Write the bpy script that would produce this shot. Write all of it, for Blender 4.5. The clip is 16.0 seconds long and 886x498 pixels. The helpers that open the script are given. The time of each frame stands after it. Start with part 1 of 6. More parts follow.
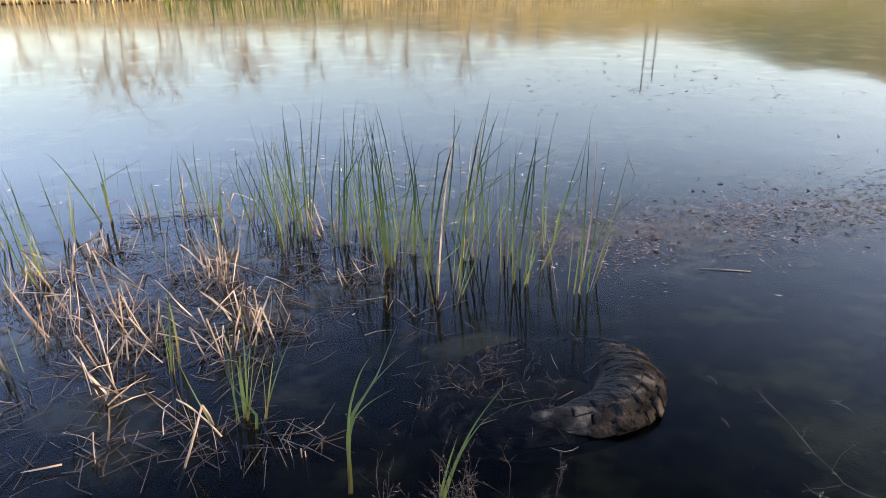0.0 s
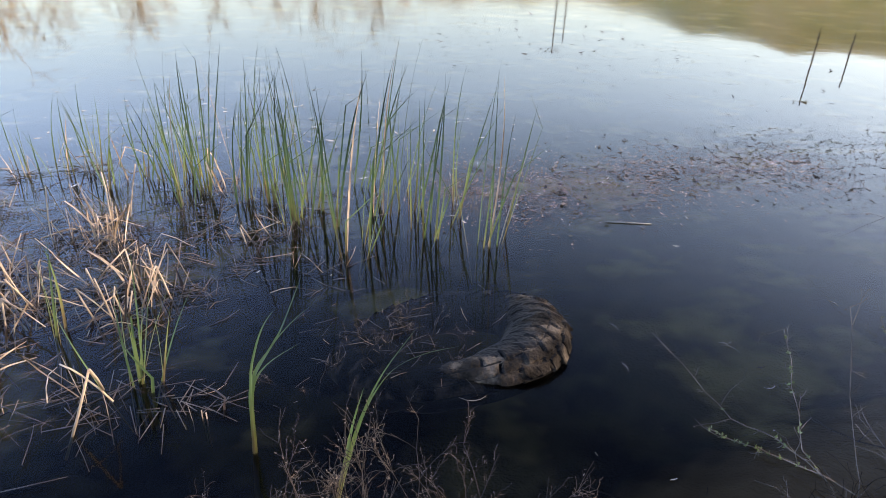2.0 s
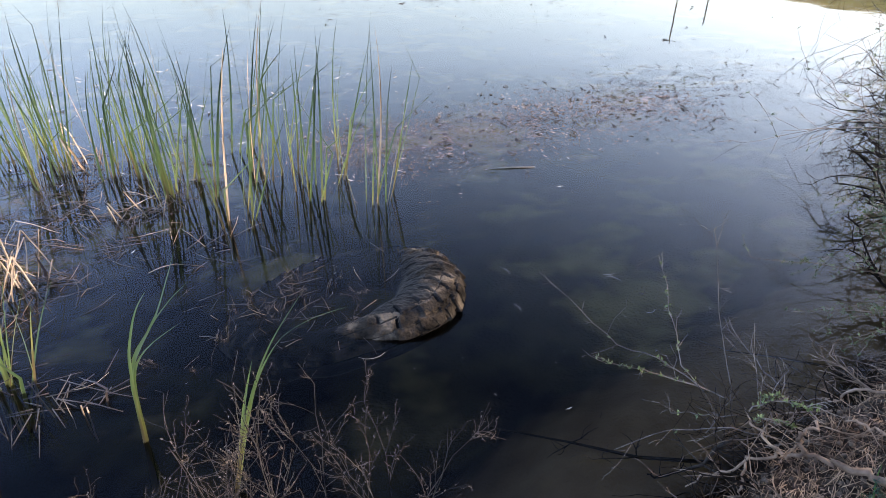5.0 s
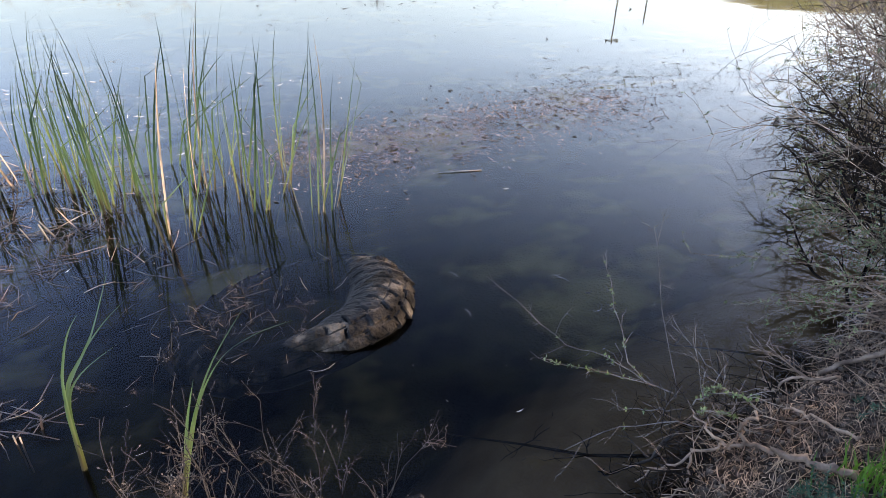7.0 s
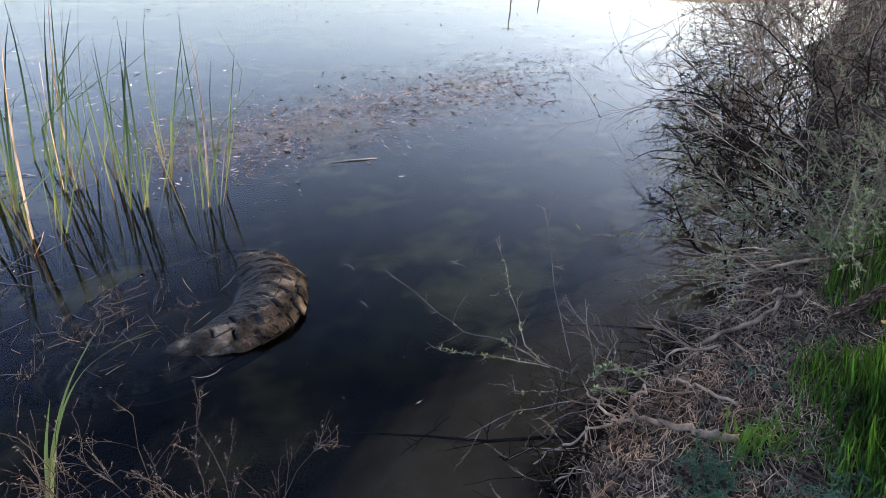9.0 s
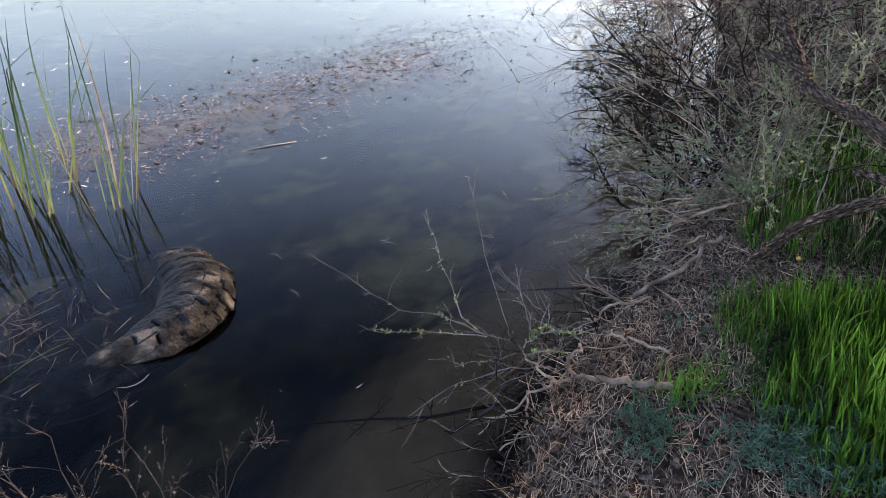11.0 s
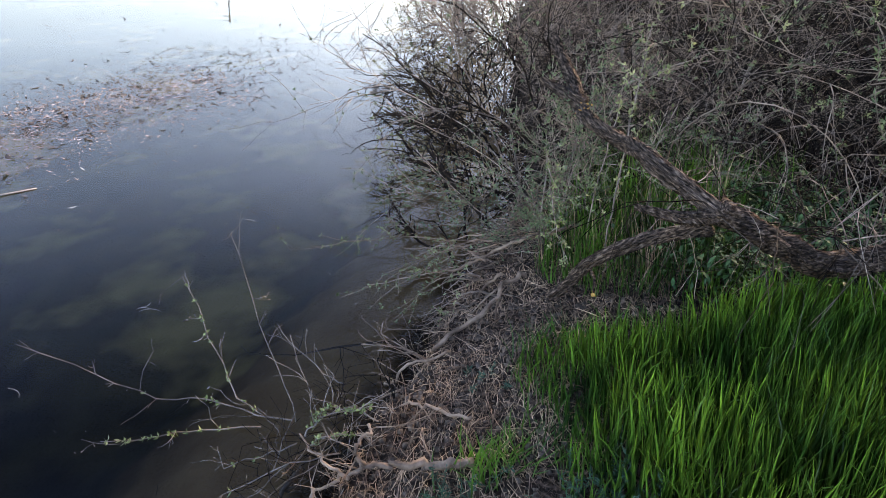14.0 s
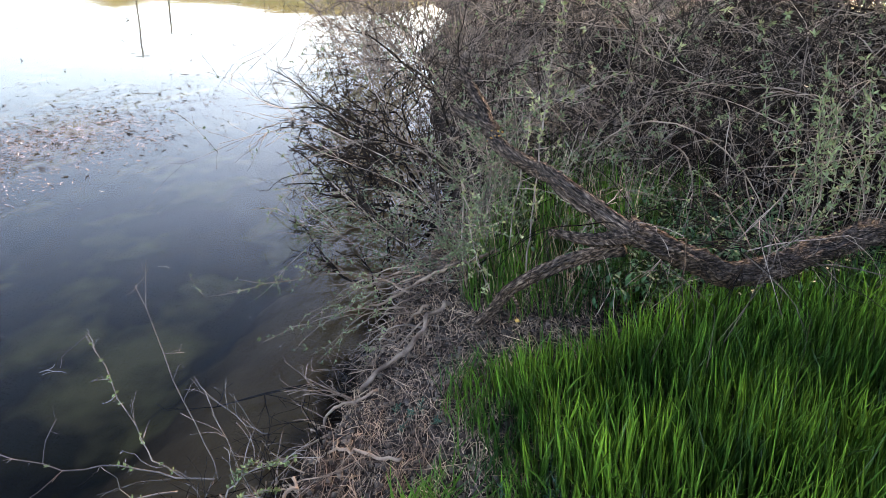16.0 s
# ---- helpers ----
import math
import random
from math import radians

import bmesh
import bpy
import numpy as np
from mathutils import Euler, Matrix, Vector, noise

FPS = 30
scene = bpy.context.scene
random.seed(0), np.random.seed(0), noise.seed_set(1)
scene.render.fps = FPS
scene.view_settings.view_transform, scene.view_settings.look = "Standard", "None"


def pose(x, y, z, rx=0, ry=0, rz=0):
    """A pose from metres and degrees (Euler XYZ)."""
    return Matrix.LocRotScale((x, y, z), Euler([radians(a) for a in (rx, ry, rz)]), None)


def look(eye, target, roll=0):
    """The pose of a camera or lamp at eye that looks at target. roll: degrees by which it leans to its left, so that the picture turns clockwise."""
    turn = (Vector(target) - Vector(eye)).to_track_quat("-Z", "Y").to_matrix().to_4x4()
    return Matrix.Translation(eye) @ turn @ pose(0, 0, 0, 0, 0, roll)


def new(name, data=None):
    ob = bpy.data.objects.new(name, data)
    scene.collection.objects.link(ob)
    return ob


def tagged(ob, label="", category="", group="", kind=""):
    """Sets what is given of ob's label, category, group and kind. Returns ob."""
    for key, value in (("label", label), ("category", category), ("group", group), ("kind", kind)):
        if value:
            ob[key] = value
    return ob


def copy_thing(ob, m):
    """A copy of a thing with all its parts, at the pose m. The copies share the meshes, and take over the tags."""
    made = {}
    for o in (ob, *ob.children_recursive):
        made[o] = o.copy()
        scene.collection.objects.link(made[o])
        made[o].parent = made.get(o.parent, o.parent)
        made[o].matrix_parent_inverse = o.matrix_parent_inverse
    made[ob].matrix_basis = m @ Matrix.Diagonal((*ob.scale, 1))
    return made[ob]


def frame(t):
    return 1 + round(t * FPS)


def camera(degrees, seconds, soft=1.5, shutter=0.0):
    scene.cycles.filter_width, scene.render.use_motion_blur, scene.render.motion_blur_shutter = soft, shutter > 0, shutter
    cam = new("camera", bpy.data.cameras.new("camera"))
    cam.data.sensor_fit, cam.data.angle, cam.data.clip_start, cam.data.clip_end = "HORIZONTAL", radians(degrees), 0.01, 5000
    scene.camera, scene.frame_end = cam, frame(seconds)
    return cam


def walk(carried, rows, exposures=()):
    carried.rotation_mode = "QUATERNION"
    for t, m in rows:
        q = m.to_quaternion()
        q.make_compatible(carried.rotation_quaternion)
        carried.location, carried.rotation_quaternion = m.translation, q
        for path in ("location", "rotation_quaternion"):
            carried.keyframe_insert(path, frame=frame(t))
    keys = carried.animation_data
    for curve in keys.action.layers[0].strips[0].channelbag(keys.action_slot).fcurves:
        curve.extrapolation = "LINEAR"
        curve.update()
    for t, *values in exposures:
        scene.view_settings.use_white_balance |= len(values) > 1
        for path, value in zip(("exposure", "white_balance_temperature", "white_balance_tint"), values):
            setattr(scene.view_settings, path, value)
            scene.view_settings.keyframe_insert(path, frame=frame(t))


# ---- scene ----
cam = camera(69.0, 16.0, soft=0.7)
PATH = [
    (0, (-0.646, -0.364, 1.941), (-0.812, 1.455, 1.129), -0.8),
    (0.5, (-0.624, -0.355, 1.927), (-0.738, 1.455, 1.082), 0.2),
    (1, (-0.614, -0.342, 1.91), (-0.615, 1.456, 1.034), 1.1),
    (1.5, (-0.609, -0.33, 1.892), (-0.545, 1.463, 1.009), 1.7),
    (2, (-0.61, -0.325, 1.88), (-0.513, 1.449, 0.961), 2.2),
    (2.5, (-0.606, -0.321, 1.877), (-0.487, 1.439, 0.934), 2.7),
    (3, (-0.6, -0.329, 1.869), (-0.487, 1.421, 0.909), 2.1),
    (3.5, (-0.577, -0.327, 1.862), (-0.433, 1.397, 0.857), 1.2),
    (4, (-0.559, -0.323, 1.858), (-0.327, 1.38, 0.835), 1.2),
    (4.5, (-0.55, -0.313, 1.857), (-0.226, 1.371, 0.828), 1.4),
    (7, (-0.502, -0.297, 1.869), (0.028, 1.342, 0.854), 1.9),
    (7.5, (-0.496, -0.299, 1.868), (0.055, 1.327, 0.842), 1.4),
    (8, (-0.472, -0.299, 1.866), (0.152, 1.308, 0.852), 2.8),
    (8.2, (-0.454, -0.292, 1.853), (0.233, 1.29, 0.84), 4.2),
    (10.5, (-0.374, -0.245, 1.824), (0.515, 1.193, 0.756), 1.7),
    (11, (-0.348, -0.251, 1.813), (0.586, 1.145, 0.727), 2.0),
    (11.5, (-0.316, -0.242, 1.802), (0.734, 1.105, 0.761), 3.8),
    (12, (-0.273, -0.208, 1.775), (0.827, 1.088, 0.721), 5.7),
    (12.5, (-0.144, -0.143, 1.751), (1.06, 1.078, 0.721), 7.3),
    (13, (-0.049, -0.111, 1.754), (1.195, 1.079, 0.737), 7.4),
    (13.5, (0.007, -0.091, 1.756), (1.294, 1.06, 0.746), 6.6),
    (14, (0.038, -0.086, 1.759), (1.387, 0.999, 0.758), 6.6),
    (14.5, (0.065, -0.09, 1.766), (1.463, 0.969, 0.806), 6.5),
    (15, (0.087, -0.091, 1.77), (1.519, 0.914, 0.801), 6.4),
    (15.5, (0.103, -0.097, 1.769), (1.573, 0.883, 0.831), 6.1),
    (16, (0.111, -0.101, 1.785), (1.607, 0.855, 0.864), 5.6),
]
EXPOSURE = [(0, 0.35, 7900, 20), (1, 0.48, 7900, 20), (2, 0.52, 8000, 20), (3, 0.62, 8000, 20), (4, 0.78, 8000, 20), (7, 0.88, 8100, 20), (8, 0.85, 8100, 20), (11, 0.95, 8300, 20), (12, 1.0, 8300, 20), (13.5, 1.13, 8500, 20),
            (15, 1.15, 8600, 19), (15.5, 1.48, 8700, 19), (16, 1.48, 8700, 19)]
walk(cam, [(t, look(eye, target, roll)) for t, eye, target, roll in PATH], EXPOSURE)


# ---- world, sun ----
SUN_AZ, SUN_EL = 90.0, 23.5        # degrees clockwise from +y, above the horizon
world = bpy.data.worlds.new("world")
scene.world = world
world.use_nodes = True
wt = world.node_tree
sky = wt.nodes.new("ShaderNodeTexSky")
sky.sky_type = 'NISHITA'
sky.sun_disc = False
sky.sun_elevation = radians(SUN_EL)
sky.sun_rotation = radians(SUN_AZ)
sky.dust_density = 0.8
sky.air_density = 1.0
# milky haze low in the sky all round, clear above
wco = wt.nodes.new("ShaderNodeTexCoord")
wsep = wt.nodes.new("ShaderNodeSeparateXYZ")
wt.links.new(wco.outputs["Generated"], wsep.inputs[0])
haze = wt.nodes.new("ShaderNodeValToRGB")
haze.color_ramp.interpolation = 'LINEAR'
HAZE = [(0.0, (0.50, 0.50, 0.50)), (0.12, (0.66, 0.67, 0.67)), (0.24, (0.83, 0.85, 0.86)), (0.42, (0.64, 0.67, 0.70)), (0.55, (0.29, 0.32, 0.36)), (0.68, (0.095, 0.112, 0.135)), (1.0, (0.40, 0.43, 0.47))]
while len(haze.color_ramp.elements) < len(HAZE):
    haze.color_ramp.elements.new(0.5)
for e, (p, c) in zip(haze.color_ramp.elements, HAZE):
    e.position, e.color = p, (*c, 1)
wt.links.new(wsep.outputs[2], haze.inputs[0])
gain = wt.nodes.new("ShaderNodeVectorMath")
gain.operation = 'MULTIPLY'
wt.links.new(sky.outputs[0], gain.inputs[0])
wt.links.new(haze.outputs[0], gain.inputs[1])
# clear sky is deeper blue away from the sun
side = wt.nodes.new("ShaderNodeMapRange")
side.interpolation_type = 'SMOOTHSTEP'
side.inputs["From Min"].default_value, side.inputs["From Max"].default_value = -0.75, 0.35
wt.links.new(wsep.outputs[0], side.inputs["Value"])
blue = wt.nodes.new("ShaderNodeMix")
blue.data_type = 'RGBA'
blue.inputs[6].default_value, blue.inputs[7].default_value = (2.2, 2.4, 2.9, 1), (1.06, 1.07, 1.13, 1)
wt.links.new(side.outputs[0], blue.inputs["Factor"])
high = wt.nodes.new("ShaderNodeMapRange")
high.interpolation_type = 'SMOOTHSTEP'
high.inputs["From Min"].default_value, high.inputs["From Max"].default_value = 0.12, 0.5
wt.links.new(wsep.outputs[2], high.inputs["Value"])
deep = wt.nodes.new("ShaderNodeMix")
deep.data_type = 'RGBA'
deep.inputs[6].default_value = (1, 1, 1, 1)
wt.links.new(high.outputs[0], deep.inputs["Factor"])
wt.links.new(blue.outputs[2], deep.inputs[7])
tint = wt.nodes.new("ShaderNodeVectorMath")
tint.operation = 'MULTIPLY'
wt.links.new(gain.outputs[0], tint.inputs[0])
wt.links.new(deep.outputs[2], tint.inputs[1])
lift_sky = wt.nodes.new("ShaderNodeVectorMath")
lift_sky.operation = 'SCALE'
lift_sky.inputs["Scale"].default_value = 4.0
wt.links.new(tint.outputs[0], lift_sky.inputs[0])
wt.links.new(lift_sky.outputs[0], wt.nodes["Background"].inputs[0])
wt.nodes["Background"].inputs[1].default_value = 0.15

sun = new("sun", bpy.data.lights.new("sun", 'SUN'))
sun.data.energy = 4.3
sun.data.angle = radians(0.6)
sun.data.color = (1.0, 0.86, 0.68)
to_sun = Vector((math.sin(radians(SUN_AZ)) * math.cos(radians(SUN_EL)), math.cos(radians(SUN_AZ)) * math.cos(radians(SUN_EL)), math.sin(radians(SUN_EL))))
sun.matrix_world = look(to_sun * 50, (0, 0, 0))


# ---- materials ----
def material(name, c1, c2, rough=0.8, scale=20.0, fine=120.0, bump=0.3, translucent=0.0, spread=0.25, island=False, specular=0.3, stretch=(1, 1, 1), coat=0.0, c3=None):
    """Two colours mixed by noise at two scales, brightness varied from piece to piece, fine relief."""
    m = bpy.data.materials.new(name)
    m.use_nodes = True
    t = m.node_tree
    bsdf = t.nodes["Principled BSDF"]
    co = t.nodes.new("ShaderNodeTexCoord")
    mp = t.nodes.new("ShaderNodeMapping")
    mp.inputs["Scale"].default_value = stretch
    t.links.new(co.outputs["Object"], mp.inputs[0])
    n1 = t.nodes.new("ShaderNodeTexNoise")
    n1.inputs["Scale"].default_value = scale
    n1.inputs["Detail"].default_value = 5
    n2 = t.nodes.new("ShaderNodeTexNoise")
    n2.inputs["Scale"].default_value = fine
    n2.inputs["Detail"].default_value = 3
    t.links.new(mp.outputs[0], n1.inputs[0])
    t.links.new(mp.outputs[0], n2.inputs[0])
    ramp = t.nodes.new("ShaderNodeValToRGB")
    ramp.color_ramp.elements[0].position, ramp.color_ramp.elements[1].position = 0.36, 0.64
    ramp.color_ramp.elements[0].color, ramp.color_ramp.elements[1].color = (*c1, 1), (*c2, 1)
    if c3:
        e = ramp.color_ramp.elements.new(0.52)
        e.color = (*c3, 1)
    t.links.new(n1.outputs[0], ramp.inputs[0])
    hsv = t.nodes.new("ShaderNodeHueSaturation")
    t.links.new(ramp.outputs[0], hsv.inputs["Color"])
    if island:
        rnd = t.nodes.new("ShaderNodeNewGeometry").outputs["Random Per Island"]
    else:
        rnd = t.nodes.new("ShaderNodeObjectInfo").outputs["Random"]
    mr = t.nodes.new("ShaderNodeMapRange")
    mr.inputs["To Min"].default_value, mr.inputs["To Max"].default_value = 1 - spread, 1 + spread
    t.links.new(rnd, mr.inputs["Value"])
    mul = t.nodes.new("ShaderNodeMath")
    mul.operation = 'MULTIPLY'
    mr2 = t.nodes.new("ShaderNodeMapRange")
    mr2.inputs["To Min"].default_value, mr2.inputs["To Max"].default_value = 0.7, 1.3
    t.links.new(n2.outputs[0], mr2.inputs["Value"])
    t.links.new(mr.outputs[0], mul.inputs[0])
    t.links.new(mr2.outputs[0], mul.inputs[1])
    t.links.new(mul.outputs[0], hsv.inputs["Value"])
    t.links.new(hsv.outputs[0], bsdf.inputs["Base Color"])
    bsdf.inputs["Roughness"].default_value = rough
    bsdf.inputs["Specular IOR Level"].default_value = specular
    bsdf.inputs["Coat Weight"].default_value = coat
    if bump:
        b = t.nodes.new("ShaderNodeBump")
        b.inputs["Strength"].default_value = bump
        b.inputs["Distance"].default_value = 0.01
        t.links.new(n2.outputs[0], b.inputs["Height"])
        t.links.new(b.outputs[0], bsdf.inputs["Normal"])
    if translucent:
        tr = t.nodes.new("ShaderNodeBsdfTranslucent")
        t.links.new(hsv.outputs[0], tr.inputs[0])
        mix = t.nodes.new("ShaderNodeMixShader")
        mix.inputs[0].default_value = translucent
        t.links.new(bsdf.outputs[0], mix.inputs[1])
        t.links.new(tr.outputs[0], mix.inputs[2])
        t.links.new(mix.outputs[0], t.nodes["Material Output"].inputs[0])
    return m


M_GRASS = material("grass_blade", (0.010, 0.040, 0.007), (0.062, 0.155, 0.02), 0.4, 3, 60, 0.0, 0.35, 0.7, True, 0.3)
def reed_material():
    """Cattail leaf: straw-yellow sheath at the water, fresh green above, dark towards the tip."""
    m = bpy.data.materials.new("cattail_leaf")
    m.use_nodes = True
    t = m.node_tree
    b = t.nodes["Principled BSDF"]
    geo = t.nodes.new("ShaderNodeNewGeometry")
    sep = t.nodes.new("ShaderNodeSeparateXYZ")
    t.links.new(geo.outputs["Position"], sep.inputs[0])
    inf = t.nodes.new("ShaderNodeObjectInfo")
    off = t.nodes.new("ShaderNodeMath")
    off.operation = 'MULTIPLY_ADD'
    off.inputs[1].default_value, off.inputs[2].default_value = 0.35, -0.12
    t.links.new(inf.outputs["Random"], off.inputs[0])
    add = t.nodes.new("ShaderNodeMath")
    t.links.new(sep.outputs[2], add.inputs[0])
    t.links.new(off.outputs[0], add.inputs[1])
    r = t.nodes.new("ShaderNodeValToRGB")
    stops = [(0.0, (0.17, 0.13, 0.06)), (0.10, (0.25, 0.25, 0.08)), (0.26, (0.18, 0.25, 0.085)), (0.52, (0.085, 0.14, 0.062)), (0.95, (0.010, 0.026, 0.014))]
    while len(r.color_ramp.elements) < len(stops):
        r.color_ramp.elements.new(0.5)
    for e, (p, c) in zip(r.color_ramp.elements, stops):
        e.position, e.color = p, (*c, 1)
    t.links.new(add.outputs[0], r.inputs[0])
    t.links.new(r.outputs[0], b.inputs["Base Color"])
    b.inputs["Roughness"].default_value = 0.4
    tr = t.nodes.new("ShaderNodeBsdfTranslucent")
    t.links.new(r.outputs[0], tr.inputs[0])
    mix = t.nodes.new("ShaderNodeMixShader")
    mix.inputs[0].default_value = 0.42
    t.links.new(b.outputs[0], mix.inputs[1])
    t.links.new(tr.outputs[0], mix.inputs[2])
    t.links.new(mix.outputs[0], t.nodes["Material Output"].inputs[0])
    return m


M_REED = reed_material()
M_STRAW = material("dead_reed", (0.22, 0.155, 0.1), (0.56, 0.44, 0.32), 0.75, 9, 90, 0.2, 0.0, 0.3, False, stretch=(1, 1, 0.2))
M_WETSTRAW = material("wet_straw", (0.03, 0.024, 0.024), (0.085, 0.064, 0.056), 0.45, 4, 90, 0.2, 0.0, 0.5, True, 0.5)
M_DRYSTRAW = material("dry_straw", (0.085, 0.053, 0.036), (0.43, 0.29, 0.19), 0.85, 6, 90, 0.2, 0.0, 0.6, True)
M_LITTER = material("leaf_litter", (0.24, 0.16, 0.142), (0.47, 0.35, 0.31), 0.8, 2.5, 80, 0.1, 0.0, 0.5, True)
M_SCUM = material("reddish_scum", (0.17, 0.1, 0.085), (0.3, 0.19, 0.165), 0.8, 2.5, 80, 0.0, 0.0, 0.4, True)
M_DARKLITTER = material("dark_litter", (0.03, 0.026, 0.023), (0.10, 0.08, 0.068), 0.7, 2.5, 80, 0.1, 0.0, 0.5, True)
M_PALELITTER = material("pale_litter", (0.26, 0.23, 0.19), (0.42, 0.38, 0.33), 0.7, 2.5, 80, 0.1, 0.0, 0.3, True)
M_RUBBER = material("muddy_rubber", (0.009, 0.009, 0.01), (0.034, 0.031, 0.028), 0.75, 7, 70, 0.5, 0.0, 0.2, False, 0.15, c3=(0.026, 0.024, 0.022))
M_LUG = material("muddy_lug", (0.011, 0.010, 0.009), (0.15, 0.122, 0.093), 0.9, 9, 90, 0.7, 0.0, 0.22, False, 0.05, c3=(0.043, 0.036, 0.029))
M_TWIG = material("twig_bark", (0.072, 0.056, 0.045), (0.23, 0.18, 0.143), 0.85, 12, 120, 0.3, 0.0, 0.7)
# near-black copy of the twig bark: backlight and shade put into its colour
M_SHADETWIG = material("shade_dark_bark", (0.005, 0.004, 0.0037), (0.024, 0.0185, 0.015), 0.9, 12, 120, 0.3, 0.0, 0.35, False, 0.05)
M_PALETWIG = material("dry_weed_stem", (0.022, 0.018, 0.016), (0.082, 0.066, 0.054), 0.85, 12, 120, 0.2, 0.0, 0.35)
M_DEADWEED = material("brown_weed_stem", (0.03, 0.02, 0.017), (0.09, 0.066, 0.055), 0.85, 12, 120, 0.2, 0.0, 0.35)
def bark_material(along):
    """Dead bark: dark cracks that run along the limb between lifted brown plates, grey where it has weathered."""
    m = bpy.data.materials.new("cracked_bark")
    m.use_nodes = True
    t = m.node_tree
    bs = t.nodes["Principled BSDF"]
    bs.inputs["Roughness"].default_value = 0.9
    bs.inputs["Specular IOR Level"].default_value = 0.15
    co = t.nodes.new("ShaderNodeTexCoord")
    mp = t.nodes.new("ShaderNodeMapping")
    mp.vector_type = 'TEXTURE'
    mp.inputs["Rotation"].default_value = Vector(along).to_track_quat('X', 'Z').to_euler()
    mp.inputs["Scale"].default_value = (3.5, 1, 1)
    t.links.new(co.outputs["Object"], mp.inputs[0])

    def field(scale, detail, vec):
        n = t.nodes.new("ShaderNodeTexNoise")
        n.inputs["Scale"].default_value, n.inputs["Detail"].default_value = scale, detail
        t.links.new(vec, n.inputs[0])
        return n.outputs[0]

    def ramp(value, stops):
        r = t.nodes.new("ShaderNodeValToRGB")
        while len(r.color_ramp.elements) < len(stops):
            r.color_ramp.elements.new(0.5)
        for e, (p, c) in zip(r.color_ramp.elements, stops):
            e.position, e.color = p, (*c, 1)
        t.links.new(value, r.inputs[0])
        return r.outputs[0]
    plates = field(125, 8, mp.outputs[0])
    brown = ramp(plates, [(0.34, (0.008, 0.006, 0.004)), (0.45, (0.036, 0.024, 0.018)), (0.56, (0.098, 0.068, 0.050)), (0.70, (0.24, 0.175, 0.13))])
    grey = ramp(field(7, 3, co.outputs["Object"]), [(0.45, (1, 1, 1)), (0.65, (0.62, 0.66, 0.72))])
    mul = t.nodes.new("ShaderNodeMix")
    mul.data_type, mul.blend_type = 'RGBA', 'MULTIPLY'
    mul.inputs["Factor"].default_value = 1.0
    t.links.new(brown, mul.inputs[6])
    t.links.new(grey, mul.inputs[7])
    t.links.new(mul.outputs[2], bs.inputs["Base Color"])
    b = t.nodes.new("ShaderNodeBump")
    b.inputs["Strength"].default_value, b.inputs["Distance"].default_value = 1.0, 0.02
    t.links.new(plates, b.inputs["Height"])
    t.links.new(b.outputs[0], bs.inputs["Normal"])
    return m


M_BARK = bark_material((-0.87, 0.48, 0.1))
M_LIMBBARK = bark_material((0.28, 0.93, 0.2))
M_LOWBARK = bark_material((0.03, 0.65, -0.75))
M_ROOT = material("grey_root", (0.085, 0.055, 0.038), (0.27, 0.19, 0.135), 0.85, 14, 120, 0.4, 0.0, 0.2)
M_SUNKEN = material("sunken_branch", (0.012, 0.009, 0.007), (0.04, 0.03, 0.022), 0.8, 14, 120, 0.2, 0.0, 0.2)
M_GREYLEAF = material("grey_green_leaf", (0.055, 0.088, 0.042), (0.13, 0.175, 0.09), 0.6, 6, 60, 0.0, 0.3, 0.35, True)
M_GREENLEAF = material("young_leaf", (0.12, 0.165, 0.06), (0.26, 0.31, 0.145), 0.55, 6, 60, 0.0, 0.35, 0.3, True)
M_HERB = material("dark_herb_leaf", (0.018, 0.06, 0.02), (0.05, 0.12, 0.04), 0.6, 6, 60, 0.0, 0.25, 0.3, True)
M_BLUEHERB = material("blue_green_herb", (0.022, 0.066, 0.04), (0.05, 0.11, 0.075), 0.65, 6, 60, 0.0, 0.25, 0.3, True)
M_SEED = material("seed_head", (0.075, 0.06, 0.05), (0.18, 0.145, 0.115), 0.9, 8, 60, 0.0, 0.0, 0.3, True)
M_SAGE = material("sage_leaf", (0.10, 0.13, 0.055), (0.23, 0.26, 0.13), 0.65, 6, 60, 0.0, 0.25, 0.3, True, 0.2)
M_CANE = material("pale_cane_bark", (0.05, 0.038, 0.03), (0.22, 0.172, 0.135), 0.8, 5, 120, 0.2, 0.0, 0.5, True, 0.1)
# dead brush coloured almost black, the thicket's deep shade painted in
M_BRUSH = material("shade_dark_brush", (0.005, 0.004, 0.0035), (0.02, 0.015, 0.012), 0.95, 6, 120, 0.0, 0.0, 0.6, True, 0.0)
M_PALEBARK = material("pale_grey_twig", (0.085, 0.068, 0.056), (0.22, 0.18, 0.15), 0.8, 14, 120, 0.2, 0.0, 0.3)
M_FLUFF = material("bleached_scrap", (0.45, 0.41, 0.36), (0.68, 0.63, 0.57), 0.8, 2.5, 80, 0.0, 0.0, 0.3, True)
M_LICHEN = material("orange_lichen", (0.24, 0.12, 0.03), (0.42, 0.26, 0.07), 0.9, 60, 150, 0.5)
M_FARTREE = material("far_twigs", (0.46, 0.36, 0.24), (0.6, 0.48, 0.34), 0.9, 3, 30, 0.0, 0.0, 0.2)
M_FARREED = material("far_dry_reed", (0.55, 0.40, 0.18), (0.75, 0.58, 0.30), 0.8, 0.5, 5, 0.0, 0.2, 0.25, True)
M_FARGREEN = material("far_green_reed", (0.10, 0.18, 0.03), (0.22, 0.30, 0.06), 0.8, 0.5, 5, 0.0, 0.2, 0.25, True)
